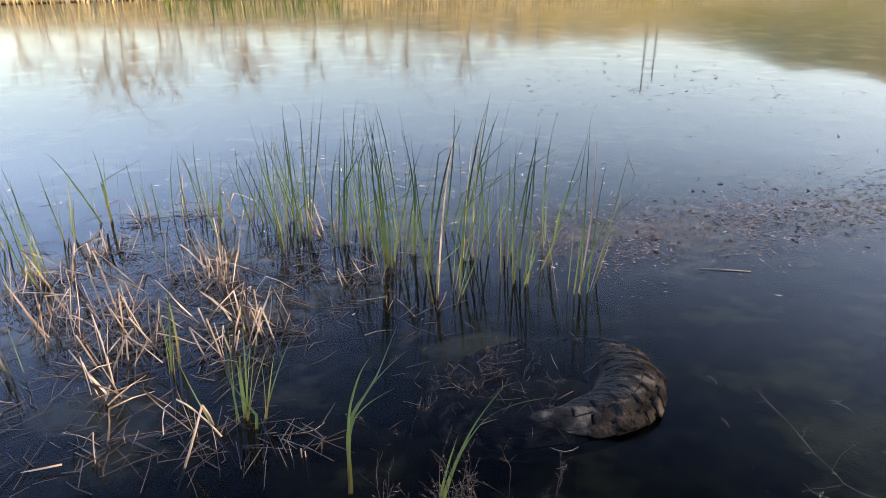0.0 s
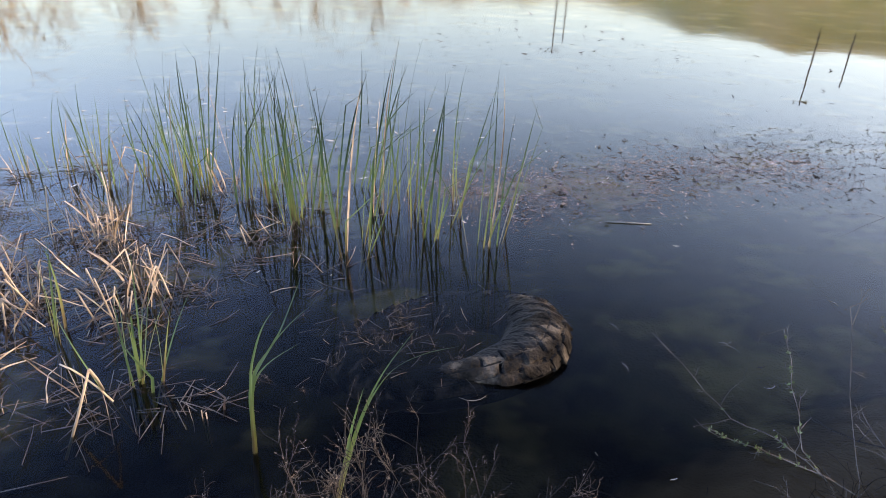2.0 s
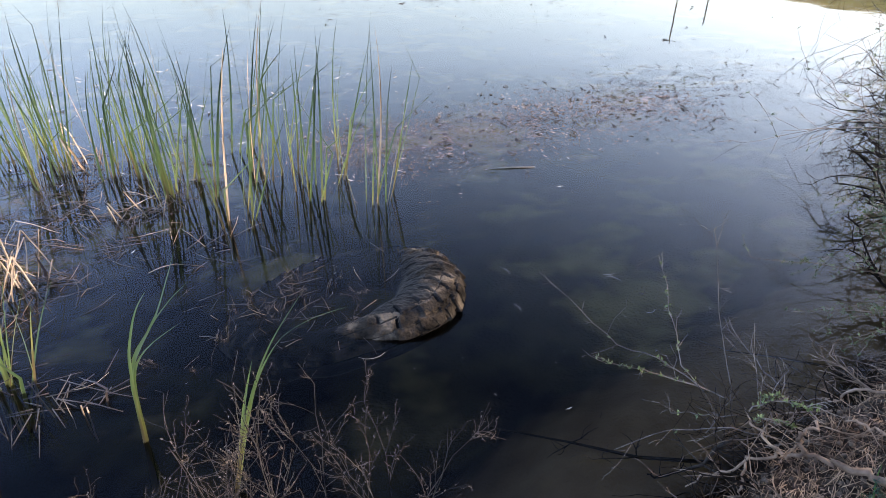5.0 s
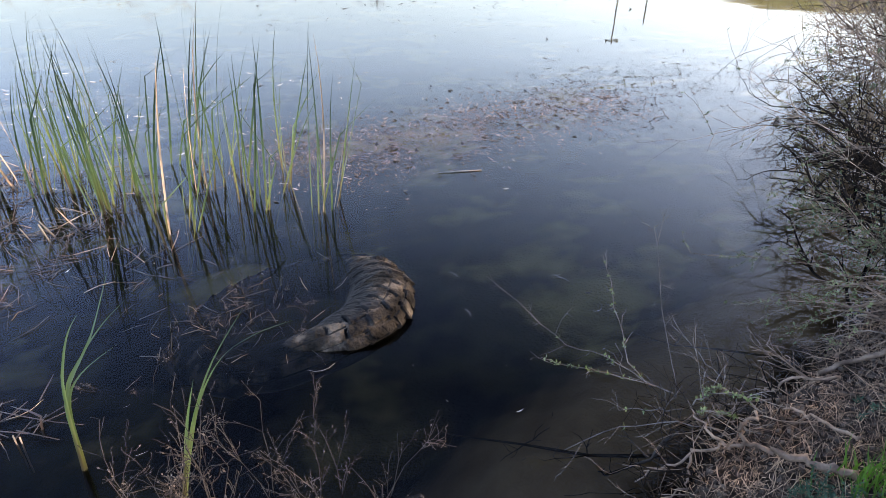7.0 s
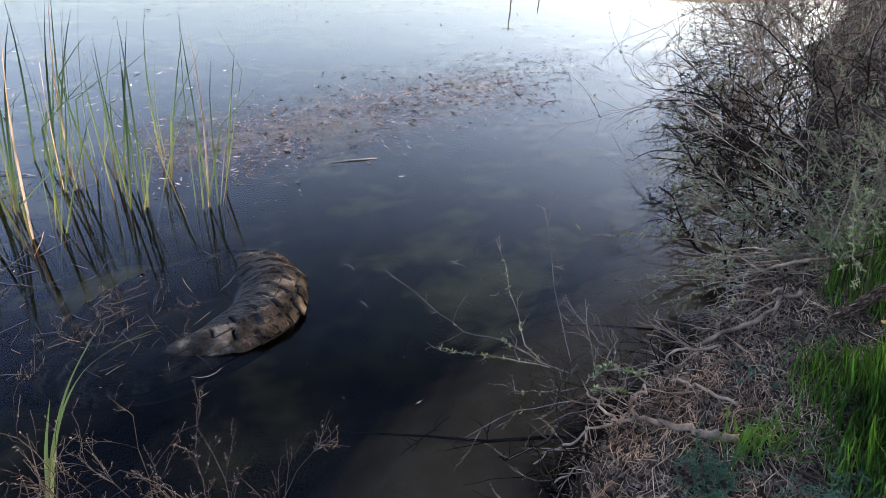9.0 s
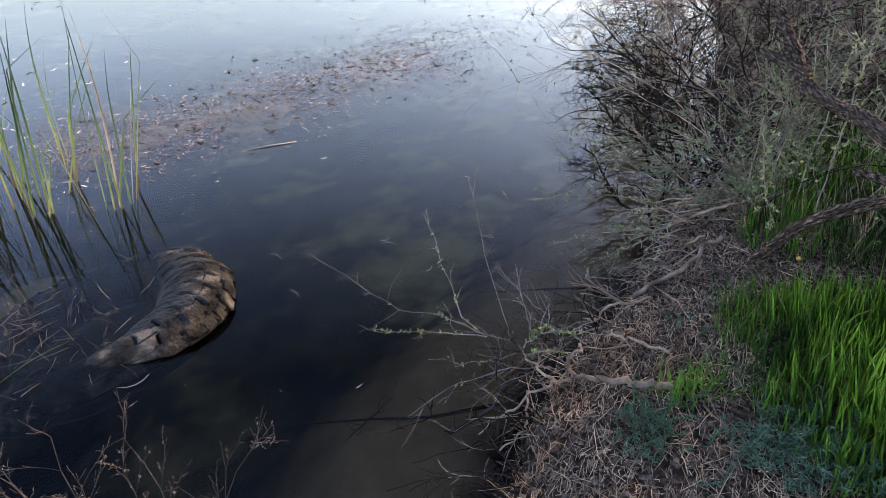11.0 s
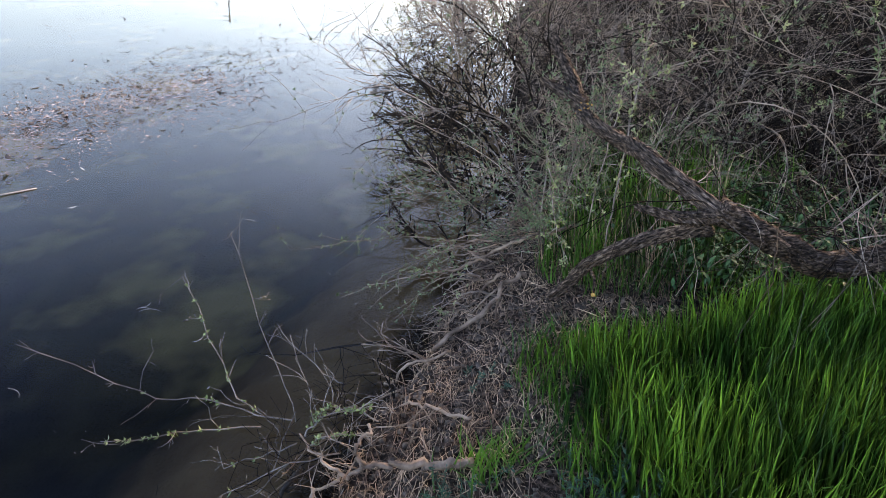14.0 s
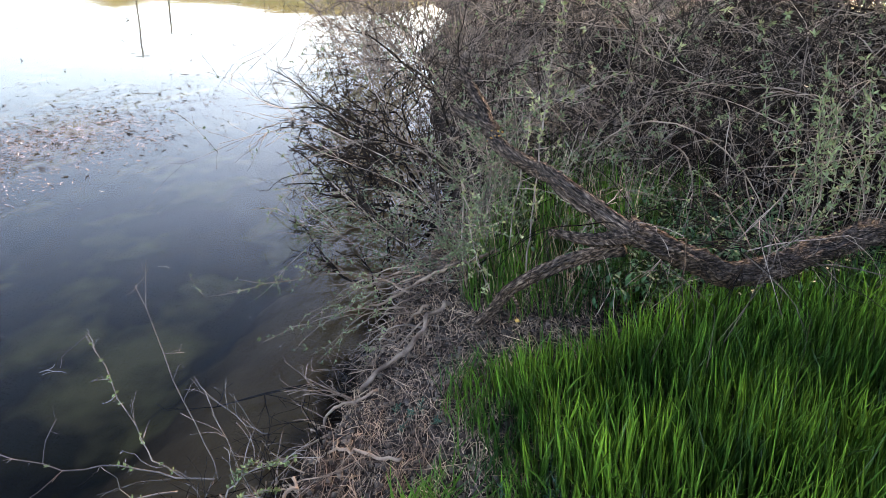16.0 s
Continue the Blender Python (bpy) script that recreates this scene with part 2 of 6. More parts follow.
M_POLE = material("weathered_pole", (0.10, 0.085, 0.07), (0.17, 0.15, 0.13), 0.9, 4, 40, 0.3)
M_SOILCLOD = material("soil_clod", (0.03, 0.022, 0.017), (0.1, 0.076, 0.058), 0.95, 20, 120, 0.5, 0.0, 0.6, True)


def ground_material():
    """Sandy bed under water that darkens with depth in place of murk, grey-brown litter soil on the bank, dry grassland
    on the far hills, told apart by where they lie.
    """
    m = bpy.data.materials.new("earth")
    m.use_nodes = True
    t = m.node_tree
    bsdf = t.nodes["Principled BSDF"]
    bsdf.inputs["Roughness"].default_value = 0.95
    bsdf.inputs["Specular IOR Level"].default_value = 0.1
    geo = t.nodes.new("ShaderNodeNewGeometry")
    sep = t.nodes.new("ShaderNodeSeparateXYZ")
    t.links.new(geo.outputs["Position"], sep.inputs[0])

    def noise_ramp(scale, detail, stops):
        n = t.nodes.new("ShaderNodeTexNoise")
        n.inputs["Scale"].default_value, n.inputs["Detail"].default_value = scale, detail
        t.links.new(geo.outputs["Position"], n.inputs[0])
        r = t.nodes.new("ShaderNodeValToRGB")
        while len(r.color_ramp.elements) < len(stops):
            r.color_ramp.elements.new(0.5)
        for e, (p, c) in zip(r.color_ramp.elements, stops):
            e.position, e.color = p, (*c, 1)
        t.links.new(n.outputs[0], r.inputs[0])
        return r.outputs[0], n.outputs[0]

    def mix(a, b, fac):
        x = t.nodes.new("ShaderNodeMix")
        x.data_type = 'RGBA'
        t.links.new(fac, x.inputs["Factor"])
        t.links.new(a, x.inputs[6])
        t.links.new(b, x.inputs[7])
        return x.outputs[2]

    def span(value, lo, hi):
        r = t.nodes.new("ShaderNodeMapRange")
        r.interpolation_type = 'SMOOTHSTEP'
        r.inputs["From Min"].default_value, r.inputs["From Max"].default_value = lo, hi
        t.links.new(value, r.inputs["Value"])
        return r.outputs[0]

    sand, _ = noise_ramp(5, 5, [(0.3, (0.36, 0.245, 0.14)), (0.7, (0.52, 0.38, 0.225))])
    murky_silt, _ = noise_ramp(0.9, 4, [(0.42, (0.005, 0.006, 0.009)), (0.54, (0.06, 0.056, 0.028)), (0.66, (0.46, 0.41, 0.17))])
    soil, fine = noise_ramp(38, 6, [(0.36, (0.007, 0.0045, 0.0035)), (0.52, (0.026, 0.017, 0.0125)), (0.68, (0.10, 0.066, 0.049))])
    far, _ = noise_ramp(0.16, 6, [(0.35, (0.33, 0.27, 0.06)), (0.5, (0.48, 0.37, 0.12)), (0.65, (0.55, 0.40, 0.16))])
    # earth under the thicket painted near black in place of its shade
    thicket_shade, _ = noise_ramp(9, 5, [(0.35, (0.008, 0.006, 0.005)), (0.65, (0.03, 0.022, 0.017))])
    soil = mix(soil, thicket_shade, span(sep.outputs[0], 2.5, 3.2))
    wet_or_shaded, _ = noise_ramp(20, 4, [(0.35, (0.006, 0.004, 0.003)), (0.65, (0.03, 0.02, 0.014))])
    soil = mix(wet_or_shaded, soil, span(sep.outputs[2], 0.06, 0.15))   # undercut's shade painted into the soil along the waterline
    # bed colour darkens with depth to stand in for light lost in the water
    bed = mix(murky_silt, sand, span(sep.outputs[2], -0.55, -0.10))
    bank = mix(bed, soil, span(sep.outputs[2], -0.09, -0.03))
    dist = t.nodes.new("ShaderNodeVectorMath")
    dist.operation = 'LENGTH'
    t.links.new(geo.outputs["Position"], dist.inputs[0])
    up = span(sep.outputs[2], 0.0, 0.2)
    far_mask = t.nodes.new("ShaderNodeMath")
    far_mask.operation = 'MULTIPLY'
    t.links.new(span(dist.outputs["Value"], 24, 36), far_mask.inputs[0])
    t.links.new(up, far_mask.inputs[1])
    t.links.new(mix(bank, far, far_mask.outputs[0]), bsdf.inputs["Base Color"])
    b = t.nodes.new("ShaderNodeBump")
    b.inputs["Strength"].default_value, b.inputs["Distance"].default_value = 0.8, 0.02
    t.links.new(fine, b.inputs["Height"])
    t.links.new(b.outputs[0], bsdf.inputs["Normal"])
    return m


def water_material():
    """Clear, brownish pond water: what lies below shows through, gloss grows towards grazing."""
    m = bpy.data.materials.new("pond_water")
    m.use_nodes = True
    t = m.node_tree
    t.nodes.remove(t.nodes["Principled BSDF"])
    geo = t.nodes.new("ShaderNodeNewGeometry")
    mp = t.nodes.new("ShaderNodeMapping")
    mp.inputs["Scale"].default_value = (1.0, 1.0, 1.0)
    t.links.new(geo.outputs["Position"], mp.inputs[0])
    n1 = t.nodes.new("ShaderNodeTexNoise")
    n1.inputs["Scale"].default_value, n1.inputs["Detail"].default_value = 1.6, 2
    n2 = t.nodes.new("ShaderNodeTexNoise")
    n2.inputs["Scale"].default_value, n2.inputs["Detail"].default_value = 9.0, 2
    add = t.nodes.new("ShaderNodeMath")
    add.operation = 'MULTIPLY_ADD'
    add.inputs[1].default_value = 0.06
    t.links.new(mp.outputs[0], n1.inputs[0])
    t.links.new(mp.outputs[0], n2.inputs[0])
    t.links.new(n2.outputs[0], add.inputs[0])
    t.links.new(n1.outputs[0], add.inputs[2])
    b = t.nodes.new("ShaderNodeBump")
    b.inputs["Strength"].default_value, b.inputs["Distance"].default_value = 0.055, 0.02
    t.links.new(add.outputs[0], b.inputs["Height"])
    gl = t.nodes.new("ShaderNodeBsdfGlossy")
    # a breath of wind far out roughens the mirror
    sep = t.nodes.new("ShaderNodeSeparateXYZ")
    t.links.new(geo.outputs["Position"], sep.inputs[0])
    breeze = t.nodes.new("ShaderNodeMapRange")
    breeze.inputs["From Min"].default_value, breeze.inputs["From Max"].default_value = 7.0, 16.0
    breeze.inputs["To Min"].default_value, breeze.inputs["To Max"].default_value = 0.012, 0.085
    t.links.new(sep.outputs[1], breeze.inputs["Value"])
    t.links.new(breeze.outputs[0], gl.inputs["Roughness"])
    t.links.new(b.outputs[0], gl.inputs["Normal"])
    tr = t.nodes.new("ShaderNodeBsdfTransparent")
    tr.inputs[0].default_value = (0.52, 0.49, 0.43, 1)
    fr = t.nodes.new("ShaderNodeFresnel")
    fr.inputs["IOR"].default_value = 1.33
    t.links.new(b.outputs[0], fr.inputs["Normal"])
    mix = t.nodes.new("ShaderNodeMixShader")
    t.links.new(fr.outputs[0], mix.inputs[0])
    t.links.new(tr.outputs[0], mix.inputs[1])
    t.links.new(gl.outputs[0], mix.inputs[2])
    t.links.new(mix.outputs[0], t.nodes["Material Output"].inputs[0])
    return m


# ---- building helpers ----
class Shape:
    """Gathers points and faces for one mesh."""

    def __init__(self):
        self.v, self.f = [], []

    def tube(self, pts, radii, sides=5):
        pts = [Vector(p) for p in pts]
        if not hasattr(radii, "__len__"):
            radii = [radii] * len(pts)
        base = len(self.v)
        d = (pts[1] - pts[0]).normalized()
        u = d.orthogonal().normalized()
        for i, p in enumerate(pts):
            d = (pts[min(i + 1, len(pts) - 1)] - pts[max(i - 1, 0)]).normalized()
            u = (u - d * u.dot(d)).normalized()
            w = d.cross(u)
            for k in range(sides):
                a = 2 * math.pi * k / sides
                self.v.append(tuple(p + (u * math.cos(a) + w * math.sin(a)) * radii[i]))
        for i in range(len(pts) - 1):
            for k in range(sides):
                a, b = base + i * sides + k, base + i * sides + (k + 1) % sides
                self.f.append((a, b, b + sides, a + sides))
        self.f.append(tuple(base + k for k in reversed(range(sides))))
        last = base + (len(pts) - 1) * sides
        self.f.append(tuple(last + k for k in range(sides)))

    def blade(self, pts, side, width, fold=0.3):
        """A narrow leaf along pts, keeled, wide in its lower half and pointed."""
        pts = [Vector(p) for p in pts]
        side = Vector(side).normalized()
        base, n = len(self.v), len(pts)
        for i, p in enumerate(pts):
            s = i / (n - 1)
            w = width * 0.5 * max(0.04, min(1.0, 0.75 + 0.6 * s) * (1 - s ** 3))
            d = (pts[min(i + 1, n - 1)] - pts[max(i - 1, 0)]).normalized()
            nrm = side.cross(d)
            self.v += [tuple(p - side * w + nrm * w * fold), tuple(p), tuple(p + side * w + nrm * w * fold)]
        for i in range(n - 1):
            a = base + 3 * i
            self.f += [(a, a + 1, a + 4, a + 3), (a + 1, a + 2, a + 5, a + 4)]

    def leaf(self, p, d, side, length, width):
        """A small lance-shaped leaf, folded along its rib."""
        p, d, side = Vector(p), Vector(d).normalized(), Vector(side).normalized()
        nrm = side.cross(d)
        b = len(self.v)
        mid = p + d * length * 0.45
        self.v += [tuple(p), tuple(mid + side * width * 0.5 + nrm * width * 0.15), tuple(p + d * length - nrm * length * 0.08), tuple(mid - side * width * 0.5 + nrm * width * 0.15), tuple(mid)]
        self.f += [(b, b + 1, b + 4), (b + 1, b + 2, b + 4), (b + 2, b + 3, b + 4), (b + 3, b, b + 4)]

    def blob(self, p, r, rng, squash=0.8):
        """A small uneven lump."""
        b = len(self.v)
        p = Vector(p)
        for q in ((0, 0, 1), (1, 0, 0), (0, 1, 0), (-1, 0, 0), (0, -1, 0), (0, 0, -1)):
            k = r * rng.uniform(0.7, 1.25)
            self.v.append((p.x + q[0] * k, p.y + q[1] * k, p.z + q[2] * k * squash))
        self.f += [(b, b + 1, b + 2), (b, b + 2, b + 3), (b, b + 3, b + 4), (b, b + 4, b + 1), (b + 5, b + 2, b + 1), (b + 5, b + 3, b + 2), (b + 5, b + 4, b + 3), (b + 5, b + 1, b + 4)]

    def mesh(self, name, mat, smooth=True):
        me = bpy.data.meshes.new(name)
        me.from_pydata(self.v, [], self.f)
        me.materials.append(mat)
        if smooth:
            me.polygons.foreach_set("use_smooth", [True] * len(me.polygons))
        me.update()
        return me


def thing(name, at, label, category, group="", kind=""):
    """An empty at a thing's base that carries its parts."""
    ob = new(name)
    ob.location = at
    ob.empty_display_size = 0.1
    return tagged(ob, label, category, group, kind)


def part(name, shape, mat, parent, label="", smooth=True):
    """One mesh, given in world places, under a thing or a part."""
    ob = new(name, shape.mesh(name, mat, smooth))
    if parent is not None:
        ob.parent = parent
        o = Vector()
        up = parent
        while up is not None:
            o += up.location
            up = up.parent
        ob.location = -o
    return tagged(ob, label)


def stuff(name, shape, mat, label, category):
    ob = new(name, shape.mesh(name, mat))
    return tagged(ob, label, category, kind="stuff")


def smooth01(x):
    x = np.clip(x, 0, 1)
    return x * x * (3 - 2 * x)


# ---- ground ----
POND = np.array([(-34, 4), (-12, -0.6), (-6, -0.1), (-3, 0.15), (-1, 0.3), (0, 0.45), (0.5, 0.66), (0.8, 0.9), (1.2, 1.09), (1.55, 1.2), (1.8, 1.32), (2.15, 1.46), (2.6, 1.65), (3.1, 1.82), (3.75, 2.2),
                 (4.6, 2.9), (5.35, 3.55), (6.5, 4.3), (7.7, 5.4), (10.2, 6.7), (20.5, 14.2), (38, 27), (46, 40), (40, 52), (25, 60), (10, 56), (0, 50), (-11, 44), (-29, 39), (-44, 24)], float)


def shore(px, py):
    """Signed distance from the pond's edge: positive on land."""
    px, py = np.asarray(px, float), np.asarray(py, float)
    best = np.full(px.shape, 1e9)
    inside = np.zeros(px.shape, bool)
    for (x0, y0), (x1, y1) in zip(POND, np.roll(POND, -1, axis=0)):
        dx, dy = x1 - x0, y1 - y0
        k = np.clip(((px - x0) * dx + (py - y0) * dy) / (dx * dx + dy * dy), 0, 1)
        best = np.minimum(best, np.hypot(px - x0 - k * dx, py - y0 - k * dy))
        cross = ((y0 > py) != (y1 > py)) & (px < dx * (py - y0) / (dy if dy else 1e-9) + x0)
        inside ^= cross
    return np.where(inside, -best, best)


RIDGE_AZ = [-180, -90, -50, -30, -10, 2, 8, 12, 15.5, 18.6, 22.7, 28.7, 34, 39, 44, 48, 60, 75, 100, 130, 180]
RIDGE_EL = [1.5, 2.0, 3.0, 4.2, 5.0, 6.0, 5.9, 5.6, 5.7, 6.7, 7.7, 8.25, 8.0, 8.0, 8.4, 8.4, 5.0, 2.5, 1.5, 1.5, 1.5]


def wobble(x, y):
    return (np.sin(x * 5.1 + 1.3 * np.sin(y * 3.7)) * np.cos(y * 4.3 + 0.7) * 0.5 + 0.3 * np.sin(x * 11.7 + y * 7.9) + 0.2 * np.sin(x * 23.1 - y * 19.3 + 2))


def height(x, y):
    x, y = np.asarray(x, float), np.asarray(y, float)
    d = shore(x, y) + 0.035 * wobble(x * 1.7, y * 1.7)
    r = np.hypot(x, y)
    az = np.degrees(np.arctan2(x, y))
    land = 0.13 * smooth01(d / 0.06) + 0.20 * smooth01(d / 0.75) + 0.14 * smooth01((d - 0.6) / 2.5) + 0.016 * wobble(x * 1.3, y * 1.3)
    ridge = np.minimum(r, 92) * np.tan(np.radians(np.interp(az, RIDGE_AZ, RIDGE_EL))) - 1.9
    hill = ridge * smooth01((d - 1.0) / 26) * (1 + 0.03 * np.sin(az * 0.9) + 0.02 * np.sin(az * 2.3)) * np.where(r > 22, 1, smooth01((r - 12) / 10))
    hill = hill * np.where(r > 95, np.clip(1 - (r - 95) / 900, 0.3, 1), 1)
    # unseen rise behind the camera, added to hold back low sky light
    land = land + 5.5 * smooth01((d - 1.6) / 8.0) * smooth01((np.abs(az + 14) - 128) / 25)
    bed = -0.03 - 0.09 * smooth01(-d / 0.4) - 0.52 * smooth01((-d - 0.42) / 0.9) - 0.5 * smooth01((-d - 1) / 5) + 0.02 * wobble(x, y)
    return np.where(d > 0, land + hill, np.maximum(bed, -1.1) * smooth01(-d / 0.05 + 0.25))


def graded(lo, hi, step, far):
    fine = list(np.arange(lo, hi + step / 2, step))
    out, k = [], step
    x = hi
    while x < far:
        k *= 1.13
        x += k
        out.append(x)
    neg, k, x = [], step, lo
    while x > -far:
        k *= 1.13
        x -= k
        neg.append(x)
    return np.array(neg[::-1] + fine + out)


gx, gy = graded(-2.2, 4.6, 0.04, 700), graded(-1.2, 3.6, 0.04, 700)
X, Y = np.meshgrid(gx, gy)
Z = height(X, Y)
ground = Shape()
ground.v = list(map(tuple, np.stack([X.ravel(), Y.ravel(), Z.ravel()], 1).tolist()))
nx, ny = len(gx), len(gy)
ground.f = [(j * nx + i, j * nx + i + 1, (j + 1) * nx + i + 1, (j + 1) * nx + i) for j in range(ny - 1) for i in range(nx - 1)]
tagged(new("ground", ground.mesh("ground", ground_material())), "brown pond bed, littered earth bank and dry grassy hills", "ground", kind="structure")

sheet = Shape()
sheet.v = [(-60, -8, 0), (60, -8, 0), (60, 70, 0), (-60, 70, 0)]
sheet.f = [(0, 1, 2, 3)]
tagged(new("water", sheet.mesh("water", water_material())), "still dark pond water mirroring sky and hills", "water", kind="structure")


def lift(x, y, up=0.0):
    return (x, y, float(height(x, y)) + up)


# ---- plants: growing branches ----
def wander(rng, p, d, length, steps, jitter, pull=(0, 0, 0)):
    """A crooked line from p along d."""
    p, d = Vector(p), Vector(d).normalized()
    pts = [p.copy()]
    for _ in range(steps):
        d = (d + Vector((rng.gauss(0, jitter), rng.gauss(0, jitter), rng.gauss(0, jitter))) + Vector(pull) / steps).normalized()
        p = p + d * (length / steps)
        pts.append(p.copy())
    return pts


def taper(r0, r1, n):
    return [r0 + (r1 - r0) * i / (n - 1) for i in range(n)]


def branch(shape, rng, p, d, length, r, depth, jitter=0.12, pull=(0, 0, 0), kids=5, angle=0.8, shrink=0.55, tips=None, sides=5, floor=None):
    """A branch with side twigs; notes places and directions along its outer twigs in tips."""
    n = max(4, int(length / 0.09)) if depth else 4
    n = min(n, 12)
    pts = wander(rng, p, d, length, n, jitter, pull)
    if floor is not None:
        for q in pts:
            q.z = max(q.z, floor)
    shape.tube(pts, taper(r, max(r * 0.3, 0.0011), len(pts)), sides if r > 0.004 else 3)
    if tips is not None and depth <= 1:
        for i in range(1, len(pts)):
            tips.append((pts[i].copy(), (pts[i] - pts[i - 1]).normalized()))
    if depth:
        for _ in range(kids):
            i = rng.randint(1, len(pts) - 1)
            d0 = (pts[i] - pts[i - 1]).normalized()
            axis = Vector((rng.gauss(0, 1), rng.gauss(0, 1), rng.gauss(0, 1))).normalized()
            d1 = (d0 + axis * angle * rng.uniform(0.6, 1.3)).normalized()
            branch(shape, rng, pts[i], d1, length * shrink * rng.uniform(0.6, 1.2), r * 0.5, depth - 1, jitter * 1.2, pull, kids, angle, shrink, tips, sides, floor)
    return pts


def leaves_on(rng, tips, share, length, width, per=2):
    out = Shape()
    for p, d in tips:
        if rng.random() > share:
            continue
        for _ in range(per):
            a = Vector((rng.gauss(0, 1), rng.gauss(0, 1), rng.gauss(0.3, 1))).normalized()
            k = (d * 0.6 + a).normalized()
            side = k.cross(Vector((rng.gauss(0, 1), rng.gauss(0, 1), rng.gauss(0, 1))))
            s = rng.uniform(0.6, 1.25)
            out.leaf(p, k, side, length * s, width * s)
    return out


# ---- tyre ----
def tyre():
    """A big old tyre lying tilted on the bed: a smooth flank, a scaly lugged tread on its outer side, one arc of it out of the water."""
    c, R, tilt, az, half, thick, oval = Vector((-0.42, 2.513, -0.187)), 0.503, 0.318, 2.165, 0.182, 0.118, 0.83
    u = Vector((math.sin(az) * math.cos(tilt), math.cos(az) * math.cos(tilt), math.sin(tilt)))
    w = Vector((math.cos(az), -math.sin(az), 0))
    n = u.cross(w)
    n = n if n.z > 0 else -n
    root = thing("tyre", (c.x, c.y, -0.6), "large worn tyre with muddy scaly tread, half sunk in the pond", "tyre")
    rng = random.Random(4)

    def at(ang, v, out=0.0):
        """ang runs round the tyre, v round its section: 0 the inner rim, 0.5 the outer edge of the upper side, 1 the inner rim below."""
        p = math.pi * (1 - 2 * v) if v <= 0.5 else -math.pi * (2 * v - 1)
        cs, sn = math.cos(p), math.sin(p)
        cs, sn = math.copysign(abs(cs) ** 0.9, cs), math.copysign(abs(sn) ** 0.95, sn)
        sag = 1 + 0.015 * math.sin(5 * ang + 1) + 0.01 * math.sin(11 * ang)
        rad = u * math.cos(ang) + w * (math.sin(ang) * oval)
        pinch = 1 - 0.34 * float(smooth01((math.sin(ang) - 0.35) / 0.5)) * (math.cos(ang) > 0)
        o = (rad * cs + n * sn).normalized()
        return c + rad * (R * sag + half * cs * pinch) + n * (thick * sn) + o * out

    def shell(vs, relief, steps):
        s = Shape()
        k = len(vs)
        for i in range(steps):
            for v in vs:
                s.v.append(tuple(at(2 * math.pi * i / steps, v, relief(2 * math.pi * i / steps, v))))
        for i in range(steps):
            for j in range(k - 1):
                p, q = i * k + j, ((i + 1) % steps) * k + j
                s.f.append((p, q, q + 1, p + 1))
        return s
    # the upper side: smooth near the rim, then rows of worn blocks that overlap like scales, with dark slits at their steps
    rows, cells, inner, outer = 4, 30, 0.17, 0.49
    worn = {(r, k): rng.uniform(0.35, 1.15) for r in range(rows) for k in range(cells)}
    slit = {(r, k): (rng.uniform(0.0, 0.25), rng.uniform(0.62, 0.98)) if rng.random() < 0.85 else (2, 3) for r in range(rows) for k in range(cells)}

    def scales(ang, v):
        lump = 0.003 * noise.noise((9 * math.cos(ang), 9 * math.sin(ang), 14 * v)) + 0.003 * noise.noise((40 * math.cos(ang), 40 * math.sin(ang), 60 * v))
        if v < inner:
            return lump * 0.7
        s01 = (v - inner) / (outer - inner)
        fade = 1 - float(smooth01((math.sin(ang) - 0.45) / 0.3)) * (math.cos(ang) > 0)
        row = min(rows - 1, int(s01 * rows))
        k = s01 * rows - row
        q = ang / (2 * math.pi) * cells + 0.5 * (row % 2) + 0.55 * s01 + 0.16 * math.sin(3 * k + row)
        cell = math.floor(q) % cells
        f = q - math.floor(q)
        depth = (0.003, 0.008, 0.014, 0.019)[row] * fade
        h = depth * worn[(row, cell)] * f ** 1.3
        lo, hi = slit[(row, cell)]
        if f < 0.13 and lo < k < hi:
            h -= (0.030 if row else 0.012) * fade
        if row > 1 and k < 0.07:
            h -= 0.007
        return h + lump * 1.3
    vs = [0.02 + 0.47 * i / 84 for i in range(85)]
    tread = part("tread", shell(vs, scales, 840), M_RUBBER, root, "worn muddy tread, painted paler on its sunward side and dark in the slits")
    tread.data.materials.append(M_LUG)
    # pale mud on the sunward side only: sun and shade painted by face
    for i, poly in enumerate(tread.data.polygons):
        a, k = i // 84, i % 84
        sunlit_mud = k / 84 > 0.57 + 0.13 * math.sin(a * 0.045) + 0.07 * math.sin(a * 0.17 + k * 0.2) + rng.gauss(0, 0.03)
        if sunlit_mud and scales(2 * math.pi * (a + 0.5) / 840, 0.02 + 0.47 * (k + 0.5) / 84) > -0.004:   # slits keep the dark rubber: their shade is put into colour
            poly.material_index = 1
    part("sidewall", shell([0.5 + 0.5 * i / 14 for i in range(15)], lambda a, v: -0.012 if v > 0.52 else 0.0, 120), M_RUBBER, root, "smooth dark sidewall turned to the bed")
    part("bead", shell([-0.02, 0.0, 0.02], lambda a, v: 0.0, 120), M_RUBBER, root, "stiff inner rim")
    # the outermost lugs hang over the edge in a ragged row
    for i in range(44):
        ang = 2 * math.pi * (i + rng.uniform(-0.1, 0.1)) / 44
        if at(ang, 0.45).z < 0.03:
            continue
        g = Shape()
        wide = 2 * math.pi / 44 * rng.uniform(0.34, 0.58)
        low, out = rng.uniform(0.495, 0.54), rng.uniform(0.004, 0.022)
